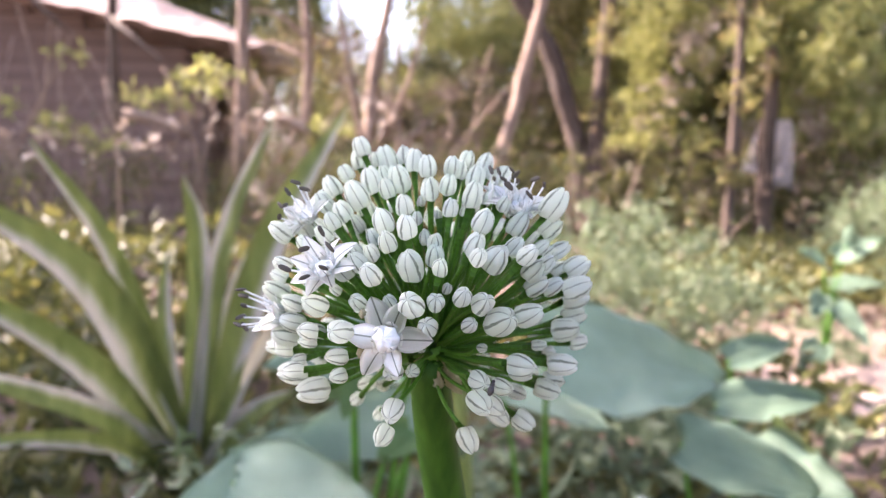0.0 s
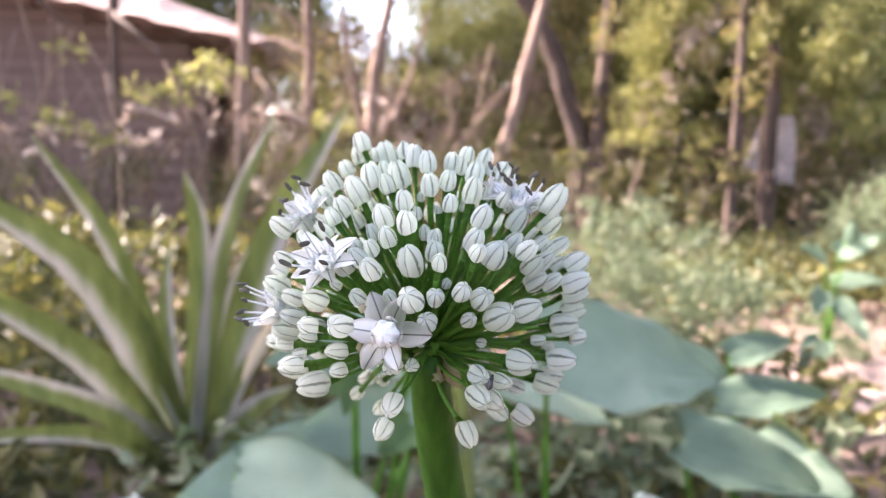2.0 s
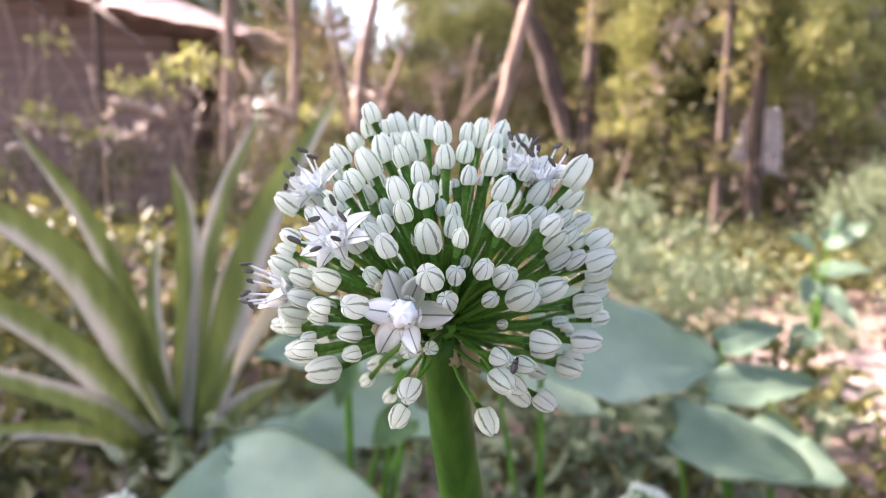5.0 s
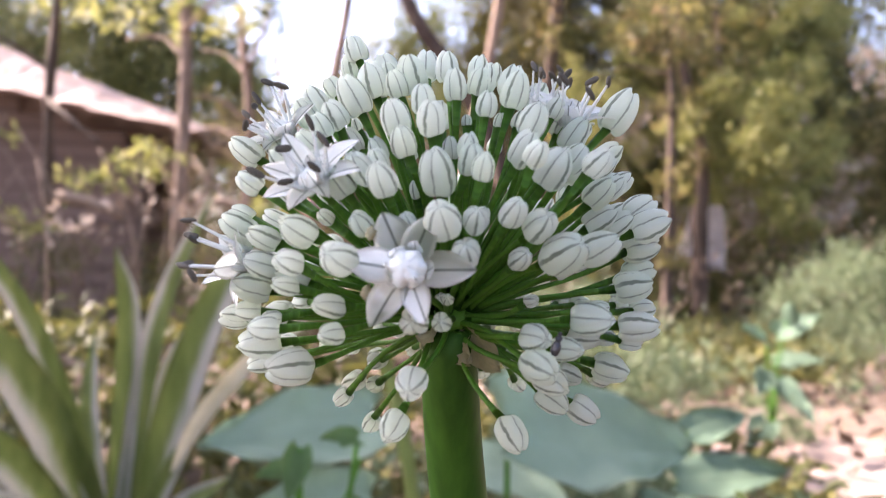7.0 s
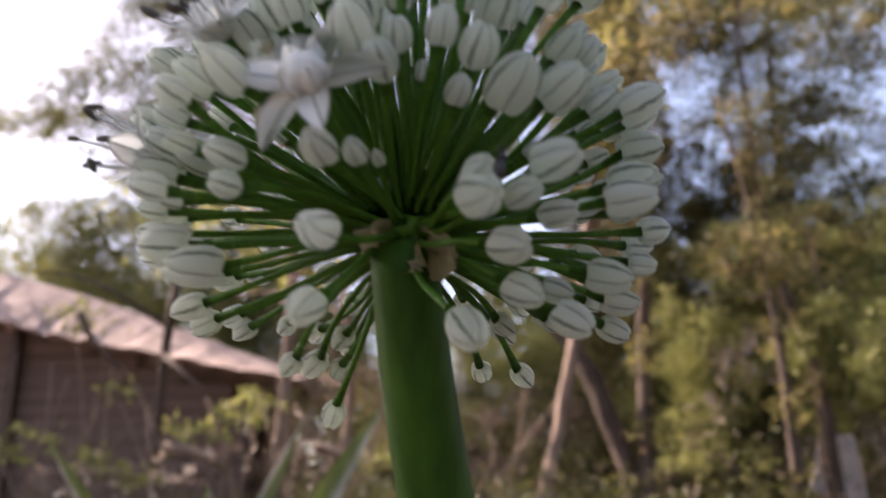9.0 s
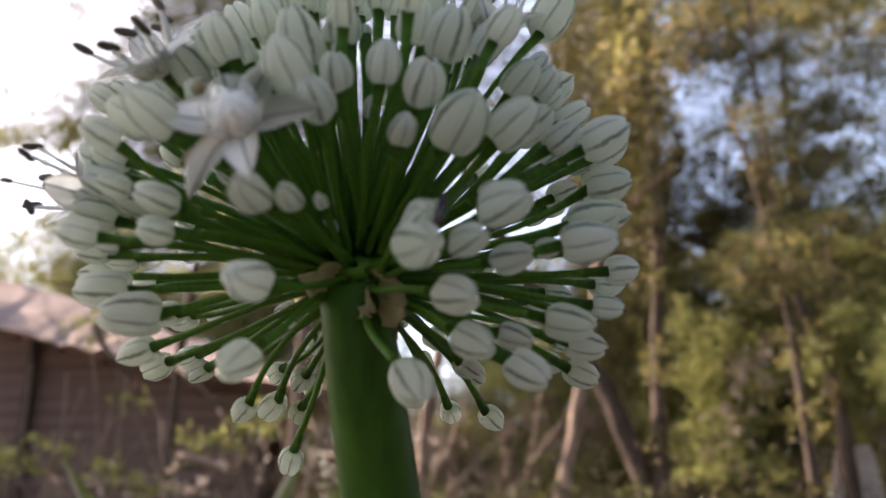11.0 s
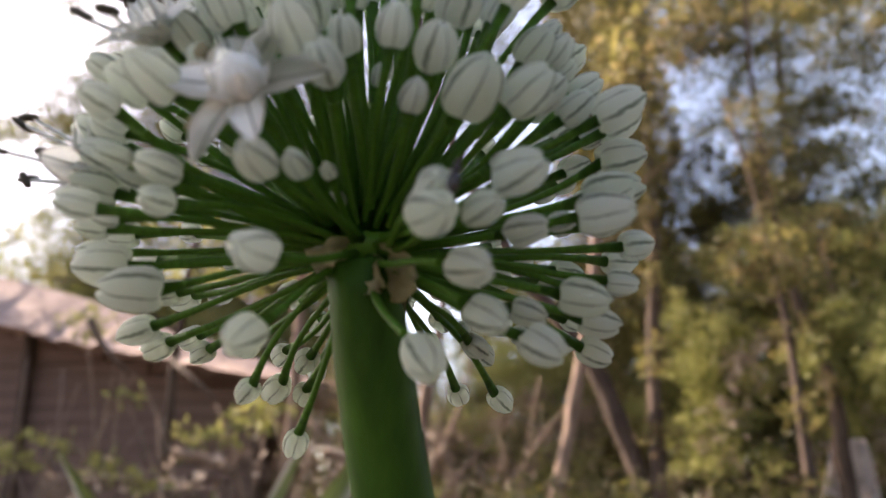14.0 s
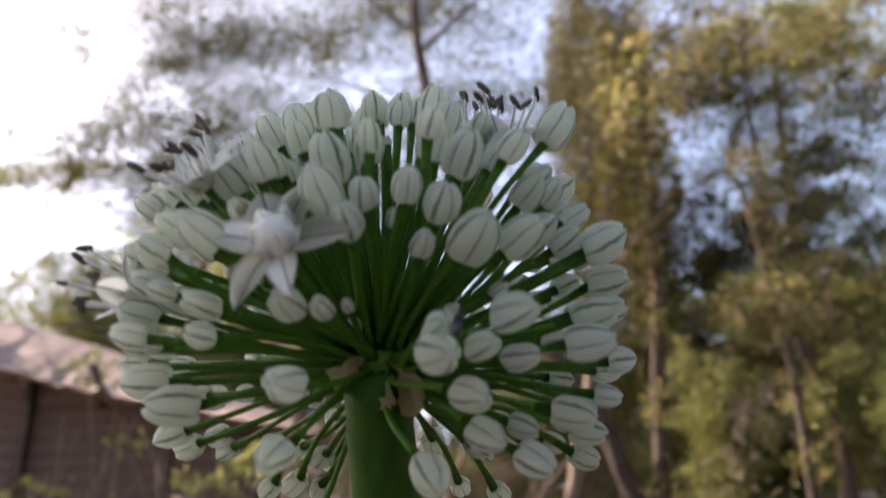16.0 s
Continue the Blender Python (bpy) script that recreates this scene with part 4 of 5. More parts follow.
# ---- broad leaves ----
def broad_leaf_mesh(mat, length, width, cup, wave, seed):
    """An ovate leaf along +y from its stalk end, with a raised midrib, sunken side veins and wavy rim."""
    bm = bmesh.new()
    n, h = 20, 8
    rows = []
    for i in range(n + 1):
        s = i / n
        w = width * (math.sin(math.pi * min(1, 0.06 + 0.94 * s) ** 0.72)) ** 0.8 * (1 - 0.25 * s) if s < 1 else 0.0005
        row = []
        for k in range(-h, h + 1):
            u = k / h
            vein = -0.0022 * max(0, math.cos((s * 9 - abs(u) * 2.2) * 2 * math.pi)) ** 6 * (1 - abs(u))
            z = cup * width * u * u + wave * width * abs(u) ** 2 * noise.noise(Vector((u * 2, s * 5, seed))) + vein - 0.10 * length * s * s + (0.0015 if k == 0 else 0)
            row.append(bm.verts.new((u * w + 0.04 * width * noise.noise(Vector((u, s * 7, seed + 3))), s * length - 0.12 * length * abs(u) ** 2 * (1 - s) ** 3, z)))
        rows.append(row)
    for a, b in zip(rows, rows[1:]):
        for k in range(2 * h):
            bm.faces.new((a[k], a[k + 1], b[k + 1], b[k]))
    bmesh.ops.solidify(bm, geom=bm.faces[:], thickness=0.0008)
    return mesh_of("blade", bm, mat)


def broad_plant(label, root, leaves, mat):
    """A plant with a short stem, from which stalks carry broad leaves: (stalk end, tip, width, tilt, cup)."""
    t = thing("broad_leaved_plant", label, "plant", pose(*root), group="broad-leaved plants")
    back = Matrix.Translation(-Vector(root))
    for i, (a, tip, width, tilt, cup) in enumerate(leaves):
        a, tip = Vector(a), Vector(tip)
        y = (tip - a).normalized()
        up = Vector((math.sin(tilt), -math.cos(tilt) * 0.7, 0.75))
        x = y.cross(up).normalized()
        m = Matrix((x, y, x.cross(y))).transposed().to_4x4()
        m.translation = a
        part("leaf", broad_leaf_mesh(mat, (tip - a).length, width, cup, 0.36, i * 5.3 + root[0]), t, back @ m)
        bm = bmesh.new()
        tube(bm, spline([Vector(root), Vector(root).lerp(a, 0.55) + Vector((0, 0, 0.03)), a], 5), [0.004 - 0.0002 * k for k in range(11)], 7)
        part("leaf_stalk", mesh_of("leaf_stalk", bm, STALK), t, back)
    return t


broad_plant("plant with a big dull blue-green leaf", (0.10, 0.72, 0.0),
            [((0.085, 0.62, 0.395), (0.252, 0.66, 0.372), 0.064, -0.25, 0.16), ((0.06, 0.78, 0.33), (0.155, 0.70, 0.315), 0.034, 0.2, 0.2)], BROAD)
broad_plant("plant with broad grey-green leaves by the flower stem", (-0.12, 0.66, 0.0),
            [((-0.02, 0.70, 0.385), (-0.155, 0.65, 0.385), 0.046, 0.1, 0.14), ((-0.17, 0.60, 0.297), (-0.03, 0.50, 0.302), 0.046, -0.25, 0.16), ((-0.10, 0.68, 0.29), (-0.21, 0.52, 0.293), 0.046, 0.15, 0.15), ((-0.02, 0.78, 0.29), (-0.13, 0.62, 0.325), 0.045, 0.1, 0.15)], BROAD)
broad_plant("broad-leaved plant near the sunlit path", (0.40, 0.98, 0.0),
            [((0.335, 0.92, 0.262), (0.462, 0.90, 0.278), 0.036, 0.0, 0.18), ((0.36, 0.95, 0.31), (0.44, 0.95, 0.335), 0.026, 0.2, 0.2), ((0.33, 0.85, 0.22), (0.40, 0.72, 0.235), 0.05, -0.2, 0.12)], BROAD_DARK)
broad_plant("low plant with green leaves", (0.30, 0.85, 0.0),
            [((0.25, 0.78, 0.262), (0.375, 0.73, 0.235), 0.048, 0.1, 0.14)], BROAD_DARK)
broad_plant("small plant with pale blue-green leaves", (-0.60, 0.92, 0.0),
            [((-0.56, 0.95, 0.05), (-0.49, 0.98, 0.10), 0.026, 0.2, 0.2), ((-0.62, 0.9, 0.04), (-0.70, 0.98, 0.09), 0.03, 0.0, 0.2), ((-0.55, 0.9, 0.03), (-0.45, 0.85, 0.06), 0.03, 0.1, 0.2)], BROAD)
broad_plant("young plant with thin stalks and dull green leaves", (0.96, 1.9, 0.0),
            [((0.95, 1.9, 0.31), (0.86, 1.84, 0.36), 0.034, 0.1, 0.2), ((0.98, 1.9, 0.33), (1.07, 1.86, 0.385), 0.036, -0.2, 0.2), ((0.98, 1.92, 0.26), (1.08, 1.86, 0.27), 0.036, 0.1, 0.2), ((0.94, 1.88, 0.24), (0.88, 1.8, 0.20), 0.032, 0.3, 0.2),
             ((0.96, 1.86, 0.22), (1.0, 1.76, 0.14), 0.034, 0.0, 0.2), ((1.0, 1.9, 0.36), (0.98, 1.82, 0.42), 0.026, 0.2, 0.2), ((0.93, 1.86, 0.12), (0.84, 1.76, 0.09), 0.04, 0.0, 0.15)], BROAD_DARK)
broad_plant("plant with a yellowing leaf", (0.43, 0.92, 0.0), [((0.38, 0.86, 0.25), (0.442, 0.82, 0.195), 0.024, 0.3, 0.15)], YELLOWED)


def build_bent_leaf():
    """A long narrow leaf that arches over and hangs its dried end."""
    t = thing("bent_leaf", "long bent leaf with a dried cream-coloured end", "leaf", pose(0.03, 0.88, 0.0))
    pts = spline([(0.03, 0.88, -0.01), (0.025, 0.87, 0.22), (-0.005, 0.85, 0.40), (-0.05, 0.83, 0.472), (-0.089, 0.82, 0.463), (-0.126, 0.80, 0.438), (-0.161, 0.79, 0.402), (-0.189, 0.78, 0.364), (-0.209, 0.773, 0.324)], 5)
    for name, mat, run, wide in (("green_length", YELLOWED, pts[:21], 0.0075), ("dried_end", DRY_BLADE, pts[20:], 0.0085)):
        bm = bmesh.new()
        rows = []
        for i, p in enumerate(run):
            f = i / (len(run) - 1)
            way = (run[min(i + 1, len(run) - 1)] - run[max(i - 1, 0)]).normalized()
            side = way.cross(Vector((0.2, -1, 0.3))).normalized()
            w = wide * (0.85 + 0.25 * f if name == "green_length" else (0.72 + 0.5 * f) * (1 - f ** 5)) + 0.0008
            rows.append([bm.verts.new(p - Vector((0.03, 0.88, 0)) + side * (u * w) + side.cross(way) * (0.5 * w * u * u + 0.12 * w * noise.noise(p * 40 + Vector((u, 0, 0))))) for u in (-1, -0.6, -0.25, 0, 0.25, 0.6, 1)])
        for a, b in zip(rows, rows[1:]):
            for k in range(6):
                bm.faces.new((a[k], a[k + 1], b[k + 1], b[k]))
        bmesh.ops.solidify(bm, geom=bm.faces[:], thickness=0.0008)
        part(name, mesh_of(name, bm, mat), t)


build_bent_leaf()
broad_plant("sprig with a curled dead leaf", (-0.12, 0.88, 0.0), [((-0.141, 0.86, 0.243), (-0.126, 0.853, 0.266), 0.008, 0.2, 0.5)], DRY_BLADE)
broad_plant("low sprig with small bright green leaves", (-0.07, 0.62, 0.0),
            [((-0.075, 0.62, 0.366), (-0.100, 0.59, 0.372), 0.012, 0.1, 0.25), ((-0.072, 0.61, 0.385), (-0.078, 0.59, 0.352), 0.012, 0.3, 0.2), ((-0.03, 0.62, 0.388), (-0.055, 0.60, 0.396), 0.011, -0.1, 0.3), ((-0.025, 0.60, 0.34), (-0.05, 0.57, 0.33), 0.018, 0.1, 0.2)], GREEN_SMALL)


# ---- the onion flower ----
MM = 0.001
HEART = Vector((-0.0022, 0.1230, 0.5205))
UMBEL = {}
UMBEL["crown"] = (
    (260, 89, 29.9, 3.0), (134, 83, 31.0, 3.1), (3, 83, 30.1, 2.6), (252, 81, 24.7, 1.3), (29, 79, 29.8, 2.4), (228, 77, 28.7, 3.4),
    (297, 77, 27.8, 2.7), (197, 76, 29.5, 2.2), (121, 75, 32.8, 2.8), (348, 75, 29.1, 3.2), (273, 75, 27.3, 2.8), (284, 74, 23.4, 1.2),
    (321, 73, 24.0, 1.4), (49, 73, 32.4, 2.8), (256, 72, 23.2, 1.6), (135, 72, 32.6, 3.9), (224, 72, 27.9, 2.5), (195, 71, 29.2, 3.6),
    (159, 70, 35.2, 2.9), (144, 70, 32.9, 2.5), (38, 69, 32.5, 2.8), (267, 68, 20.8, 2.0), (34, 68, 30.9, 1.9), (310, 68, 27.7, 3.0),
)
UMBEL["crown_a"] = (
    (249, 67, 26.3, 2.8), (26, 67, 26.7, 2.0), (289, 67, 25.8, 2.4), (157, 67, 33.6, 2.5), (202, 65, 28.2, 3.5), (187, 64, 25.2, 1.3),
    (30, 64, 31.4, 3.4), (156, 62, 32.6, 2.8), (190, 61, 23.8, 2.3), (220, 60, 22.0, 2.2),
)
UMBEL["shoulder"] = (
    (240, 59, 25.6, 3.2), (306, 58, 25.9, 3.3), (165, 58, 31.4, 3.0), (203, 58, 27.2, 2.9), (275, 57, 22.5, 2.4), (180, 55, 29.5, 2.9),
    (258, 55, 26.0, 3.2), (334, 54, 26.0, 3.1), (205, 53, 27.0, 2.5), (247, 52, 24.2, 2.8), (298, 52, 23.6, 3.0), (218, 51, 22.2, 2.2),
    (235, 50, 22.5, 2.4), (346, 50, 31.3, 3.9), (274, 49, 22.7, 2.8), (207, 48, 26.4, 2.5), (323, 48, 24.3, 2.8), (4, 45, 28.0, 3.3),
    (184, 45, 28.3, 3.4), (307, 45, 23.5, 3.7), (341, 44, 25.5, 2.1), (235, 43, 23.8, 2.7), (196, 42, 26.8, 2.5), (185, 40, 30.6, 3.0),
)
UMBEL["shoulder_a"] = (
    (262, 45, 22.2, 3.9), (227, 40, 23.6, 3.2), (339, 38, 24.6, 2.5), (330, 38, 23.2, 3.2), (245, 38, 24.1, 3.0), (4, 38, 26.8, 2.8),
)
UMBEL["belt"] = (
    (216, 34, 20.6, 1.6), (202, 33, 28.1, 2.5), (286, 33, 21.5, 2.7), (339, 33, 21.3, 3.1), (251, 33, 19.7, 2.0), (274, 32, 20.7, 2.6),
    (297, 31, 20.7, 3.2), (264, 30, 22.1, 3.6), (237, 30, 21.4, 2.3), (10, 30, 25.4, 3.0), (348, 29, 22.8, 2.8), (7, 28, 27.9, 3.7),
    (181, 27, 27.1, 2.4), (350, 25, 26.0, 3.8), (221, 25, 23.9, 3.3), (292, 24, 17.6, 2.3), (204, 23, 24.2, 2.7), (306, 23, 19.8, 4.5),
    (193, 23, 26.5, 3.2), (319, 23, 21.2, 3.6), (271, 22, 20.5, 2.8), (258, 22, 7.0, 1.5), (2, 20, 25.3, 3.8), (238, 18, 24.2, 3.3),
)
UMBEL["belt_a"] = (
    (204, 16, 23.4, 2.9), (207, 14, 20.3, 3.0),
)
UMBEL["waist"] = (
    (3, 13, 24.3, 3.7), (355, 10, 22.3, 4.2), (200, 10, 23.5, 3.6), (160, 7, 26.1, 3.0), (228, 7, 19.8, 2.7), (254, 4, 18.5, 3.2),
    (353, 4, 17.8, 2.0), (315, 3, 19.5, 3.7), (263, 3, 17.2, 2.1), (21, 2, 26.0, 3.0), (131, 0, 15.3, 2.6), (296, -2.9, 17.4, 3.3),
    (174, 0, 25.8, 3.1), (229, -1, 19.7, 2.6), (338, -1, 22.0, 3.9), (115, -6, 19.4, 2.8), (329, -6, 16.6, 3.0), (196, -6, 22.2, 4.3),
    (292, -9.6, 19.6, 3.8), (307, -7, 18.3, 2.8),
)
UMBEL["skirt"] = (
    (148, -10, 24.9, 2.9), (146, -14, 24.4, 2.4), (202, -15, 19.9, 4.5), (12, -17, 22.3, 3.5), (352, -17, 20.0, 3.6), (252, -17, 18.0, 3.6),
    (308, -20, 16.7, 3.4), (21, -21, 23.8, 3.2), (73, -22, 25.9, 2.8), (121, -23, 18.3, 2.7), (50, -25, 16.3, 2.6), (353, -25, 15.8, 2.7),
    (59, -26, 25.2, 2.8), (129, -28, 21.1, 3.0), (121, -31, 20.4, 2.7), (323, -32, 16.0, 3.3), (341, -33, 18.9, 3.6), (147, -35, 18.9, 2.6),
    (241, -36, 17.3, 3.4), (124, -42, 22.9, 2.8), (302, -46, 16.4, 3.6),
)


def bud_mesh(seed, slim, lob):
    """A closed bud one unit wide: three outer tepals folded over three inner ones, hooded at the tip, lobed round the stalk."""
    # height, radius, how far the hoods and lobes of the tepals shift the ring along the axis
    prof = ((0.085, 0.10, 0.0), (0.035, 0.17, 0.0), (0.0, 0.26, 0.015), (0.012, 0.35, 0.03), (0.07, 0.425, 0.03), (0.17, 0.478, 0.02), (0.30, 0.50, 0.0), (0.44, 0.497, 0.0),
            (0.57, 0.480, 0.0), (0.69, 0.442, 0.0), (0.79, 0.385, 0.0), (0.87, 0.315, 0.012), (0.93, 0.240, 0.025), (0.966, 0.165, 0.035), (0.955, 0.085, 0.035), (0.91, 0.0, 0.0))
    seg = 36
    r_own = random.Random(seed * 31)
    hood = [r_own.uniform(-0.02, 0.035) for _ in range(3)]
    bm = bmesh.new()
    rings = []
    for z, r, shift in prof:
        if r == 0:
            rings.append([bm.verts.new((0.02 * math.sin(seed), 0.02, z * slim))])
            continue
        ring = []
        grow = min(1, max(0, z) * 3)
        tip = max(0, z - 0.75) * 4
        for k in range(seg):
            a = 2 * math.pi * k / seg
            c3 = math.cos(3 * a)
            own = hood[int(((a + math.pi / 3) / (2 * math.pi / 3))) % 3]
            seam = max(0, -c3) ** 14
            # each outer tepal laps over the next: a low step beside the seam
            lap = 0.035 * max(0, math.sin(3 * a)) * max(0, -c3) ** 2
            rib = max(0, c3) ** 40
            f = 1 + lob * (0.050 * c3 - 0.015 * math.cos(6 * a)) * grow + lap * grow
            f -= (0.125 * seam + 0.045 * rib) * grow * (1 + 0.6 * tip)
            f += 0.16 * tip * c3 * 0.5
            f *= 1 + 0.085 * noise.noise(Vector((1.4 * math.cos(a), 1.4 * math.sin(a), 1.6 * z + seed * 7))) + 0.02 * noise.noise(Vector((4 * math.cos(a), 4 * math.sin(a), 3.5 * z + seed)))
            up = (z + (own * max(0, c3) if z > 0.6 else 0) + shift * (c3 if z > 0.5 else -c3)) * slim
            ring.append(bm.verts.new((r * f * math.cos(a), r * f * math.sin(a), up)))
        rings.append(ring)
    for a, b in zip(rings, rings[1:]):
        for k in range(seg):
            if len(b) == 1:
                bm.faces.new((a[k], a[(k + 1) % seg], b[0]))
            else:
                bm.faces.new((a[k], a[(k + 1) % seg], b[(k + 1) % seg], b[k]))
    return mesh_of("bud", bm, BUD)


SLIM = (1.18, 1.26, 1.38, 1.21, 1.31, 1.15, 1.23, 1.28, 1.13, 1.34)
BUDS = [bud_mesh(i + 1, s, 0.7 + 0.18 * (i % 6)) for i, s in enumerate(SLIM)]


def stalk_mesh(bow):
    bm = bmesh.new()
    pts = [(bow * math.sin(math.pi * i / 8), 0.3 * bow * math.sin(2 * math.pi * i / 8), i / 8) for i in range(9)]
    rings = []
    for i, p in enumerate(pts):
        r = (0.46, 0.38, 0.34, 0.32, 0.31, 0.31, 0.33, 0.40, 0.56)[i] * MM
        rings.append([bm.verts.new((p[0] + r * math.cos(a), p[1] + r * math.sin(a), p[2])) for a in [2 * math.pi * k / 8 for k in range(8)]])
    for a, b in zip(rings, rings[1:]):
        for k in range(8):
            bm.faces.new((a[k], a[(k + 1) % 8], b[(k + 1) % 8], b[k]))
    bm.faces.new(rings[0][::-1])
    bm.faces.new(rings[-1])
    return mesh_of("pedicel", bm, STALK)


STALKS = [stalk_mesh(b * MM) for b in (0.35, -0.7, 1.1)]


def way_of(az, el):
    a, e = radians(az), radians(el)
    return Vector((math.cos(a) * math.cos(e), math.sin(a) * math.cos(e), math.sin(e)))


def aim(way, place, spin, scale):
    q = way.to_track_quat("Z", "X").to_matrix().to_4x4()
    return Matrix.Translation(place) @ q @ Matrix.Rotation(spin, 4, "Z") @ Matrix.Diagonal((*scale, 1))


def add_stalk(head, owner, owner_m, way, length):
    """The thin green stalk from the heart of the umbel out to a bud or flower."""
    start = way * (1.8 * MM) + Vector((rng.uniform(-1, 1), rng.uniform(-1, 1), 0)) * (0.9 * MM)
    end = way * (length + 0.25 * MM)
    m = aim((end - start).normalized(), start, rng.uniform(0, 6.28), (1, 1, (end - start).length))
    part("pedicel", rng.choice(STALKS), owner, owner_m.inverted() @ m)


def add_bud(head, az, el, r, d):
    """A closed bud d mm wide whose middle lies r mm out from the heart."""
    way = way_of(az, el)
    k = rng.randrange(len(SLIM))
    width = d * MM * rng.uniform(0.94, 1.01)
    tall = width * SLIM[k]
    foot = r * MM - tall * 0.5
    m = aim((way + Vector((rng.gauss(0, 0.07), rng.gauss(0, 0.07), rng.gauss(0.03, 0.07)))).normalized(), way * foot, rng.uniform(0, 6.28), (width, width, width))
    b = part("flower_bud", BUDS[k], head, m)
    add_stalk(head, b, m, way, foot)


def petal_mesh(curl, twist):
    """An open tepal along +y, one unit long, boat-shaped and pointed."""
    bm = bmesh.new()
    rows = []
    for i in range(11):
        s = i / 10
        w = 0.23 * (math.sin(math.pi * (0.10 + 0.90 * s) ** 0.85)) ** 0.75 if s < 1 else 0.004
        row = []
        for k in range(-3, 4):
            u = k / 3
            row.append(bm.verts.new((u * w + twist * 0.05 * s * s, s, 0.34 * w * u * u + 0.30 * s - curl * s * s + 0.02 * noise.noise(Vector((u * 3, s * 4, twist * 9))))))
        rows.append(row)
    for a, b in zip(rows, rows[1:]):
        for k in range(6):
            bm.faces.new((a[k], a[k + 1], b[k + 1], b[k]))
    bmesh.ops.solidify(bm, geom=bm.faces[:], thickness=0.018)
    return mesh_of("tepal", bm, PETAL)


PETALS = [petal_mesh(0.10, 0.0), petal_mesh(0.34, 1.0), petal_mesh(0.55, -1.0)]
INNER = [petal_mesh(-0.25, 0.6), petal_mesh(-0.45, -0.8), petal_mesh(-0.1, 1.6)]


def anther_mesh():
    bm = bmesh.new()
    bmesh.ops.create_uvsphere(bm, u_segments=10, v_segments=8, radius=1)
    for v in bm.verts:
        v.co.x *= 0.40 + 0.10 * abs(v.co.z)
        v.co.y *= 0.34 * (1 - 0.35 * math.exp(-(v.co.x / 0.12) ** 2))
    return mesh_of("anther", bm, ANTHER)


ANTHERS = anther_mesh()


def ovary_mesh():
    """The lumpy pale middle of a flower: six swollen lobes round a small cleft."""
    bm = bmesh.new()
    bmesh.ops.create_uvsphere(bm, u_segments=36, v_segments=18, radius=1)
    for v in bm.verts:
        a, flat = math.atan2(v.co.y, v.co.x), math.hypot(v.co.x, v.co.y)
        f = 1 + 0.09 * math.cos(6 * a + 0.6 * math.sin(a)) * flat + 0.12 * noise.noise(v.co * 2.2)
        v.co.x *= f
        v.co.y *= f
        cleft = 0.16 * math.exp(-((flat - 0.42) / 0.09) ** 2) + 0.10 * max(0, -math.cos(6 * a)) ** 3 * min(1, flat * 2)
        v.co.z = v.co.z * 0.9 + 0.6 - (cleft + 0.12 * math.exp(-(flat / 0.12) ** 2) if v.co.z > 0 else 0)
    return mesh_of("ovary", bm, OVARY)


OVARIES = ovary_mesh()


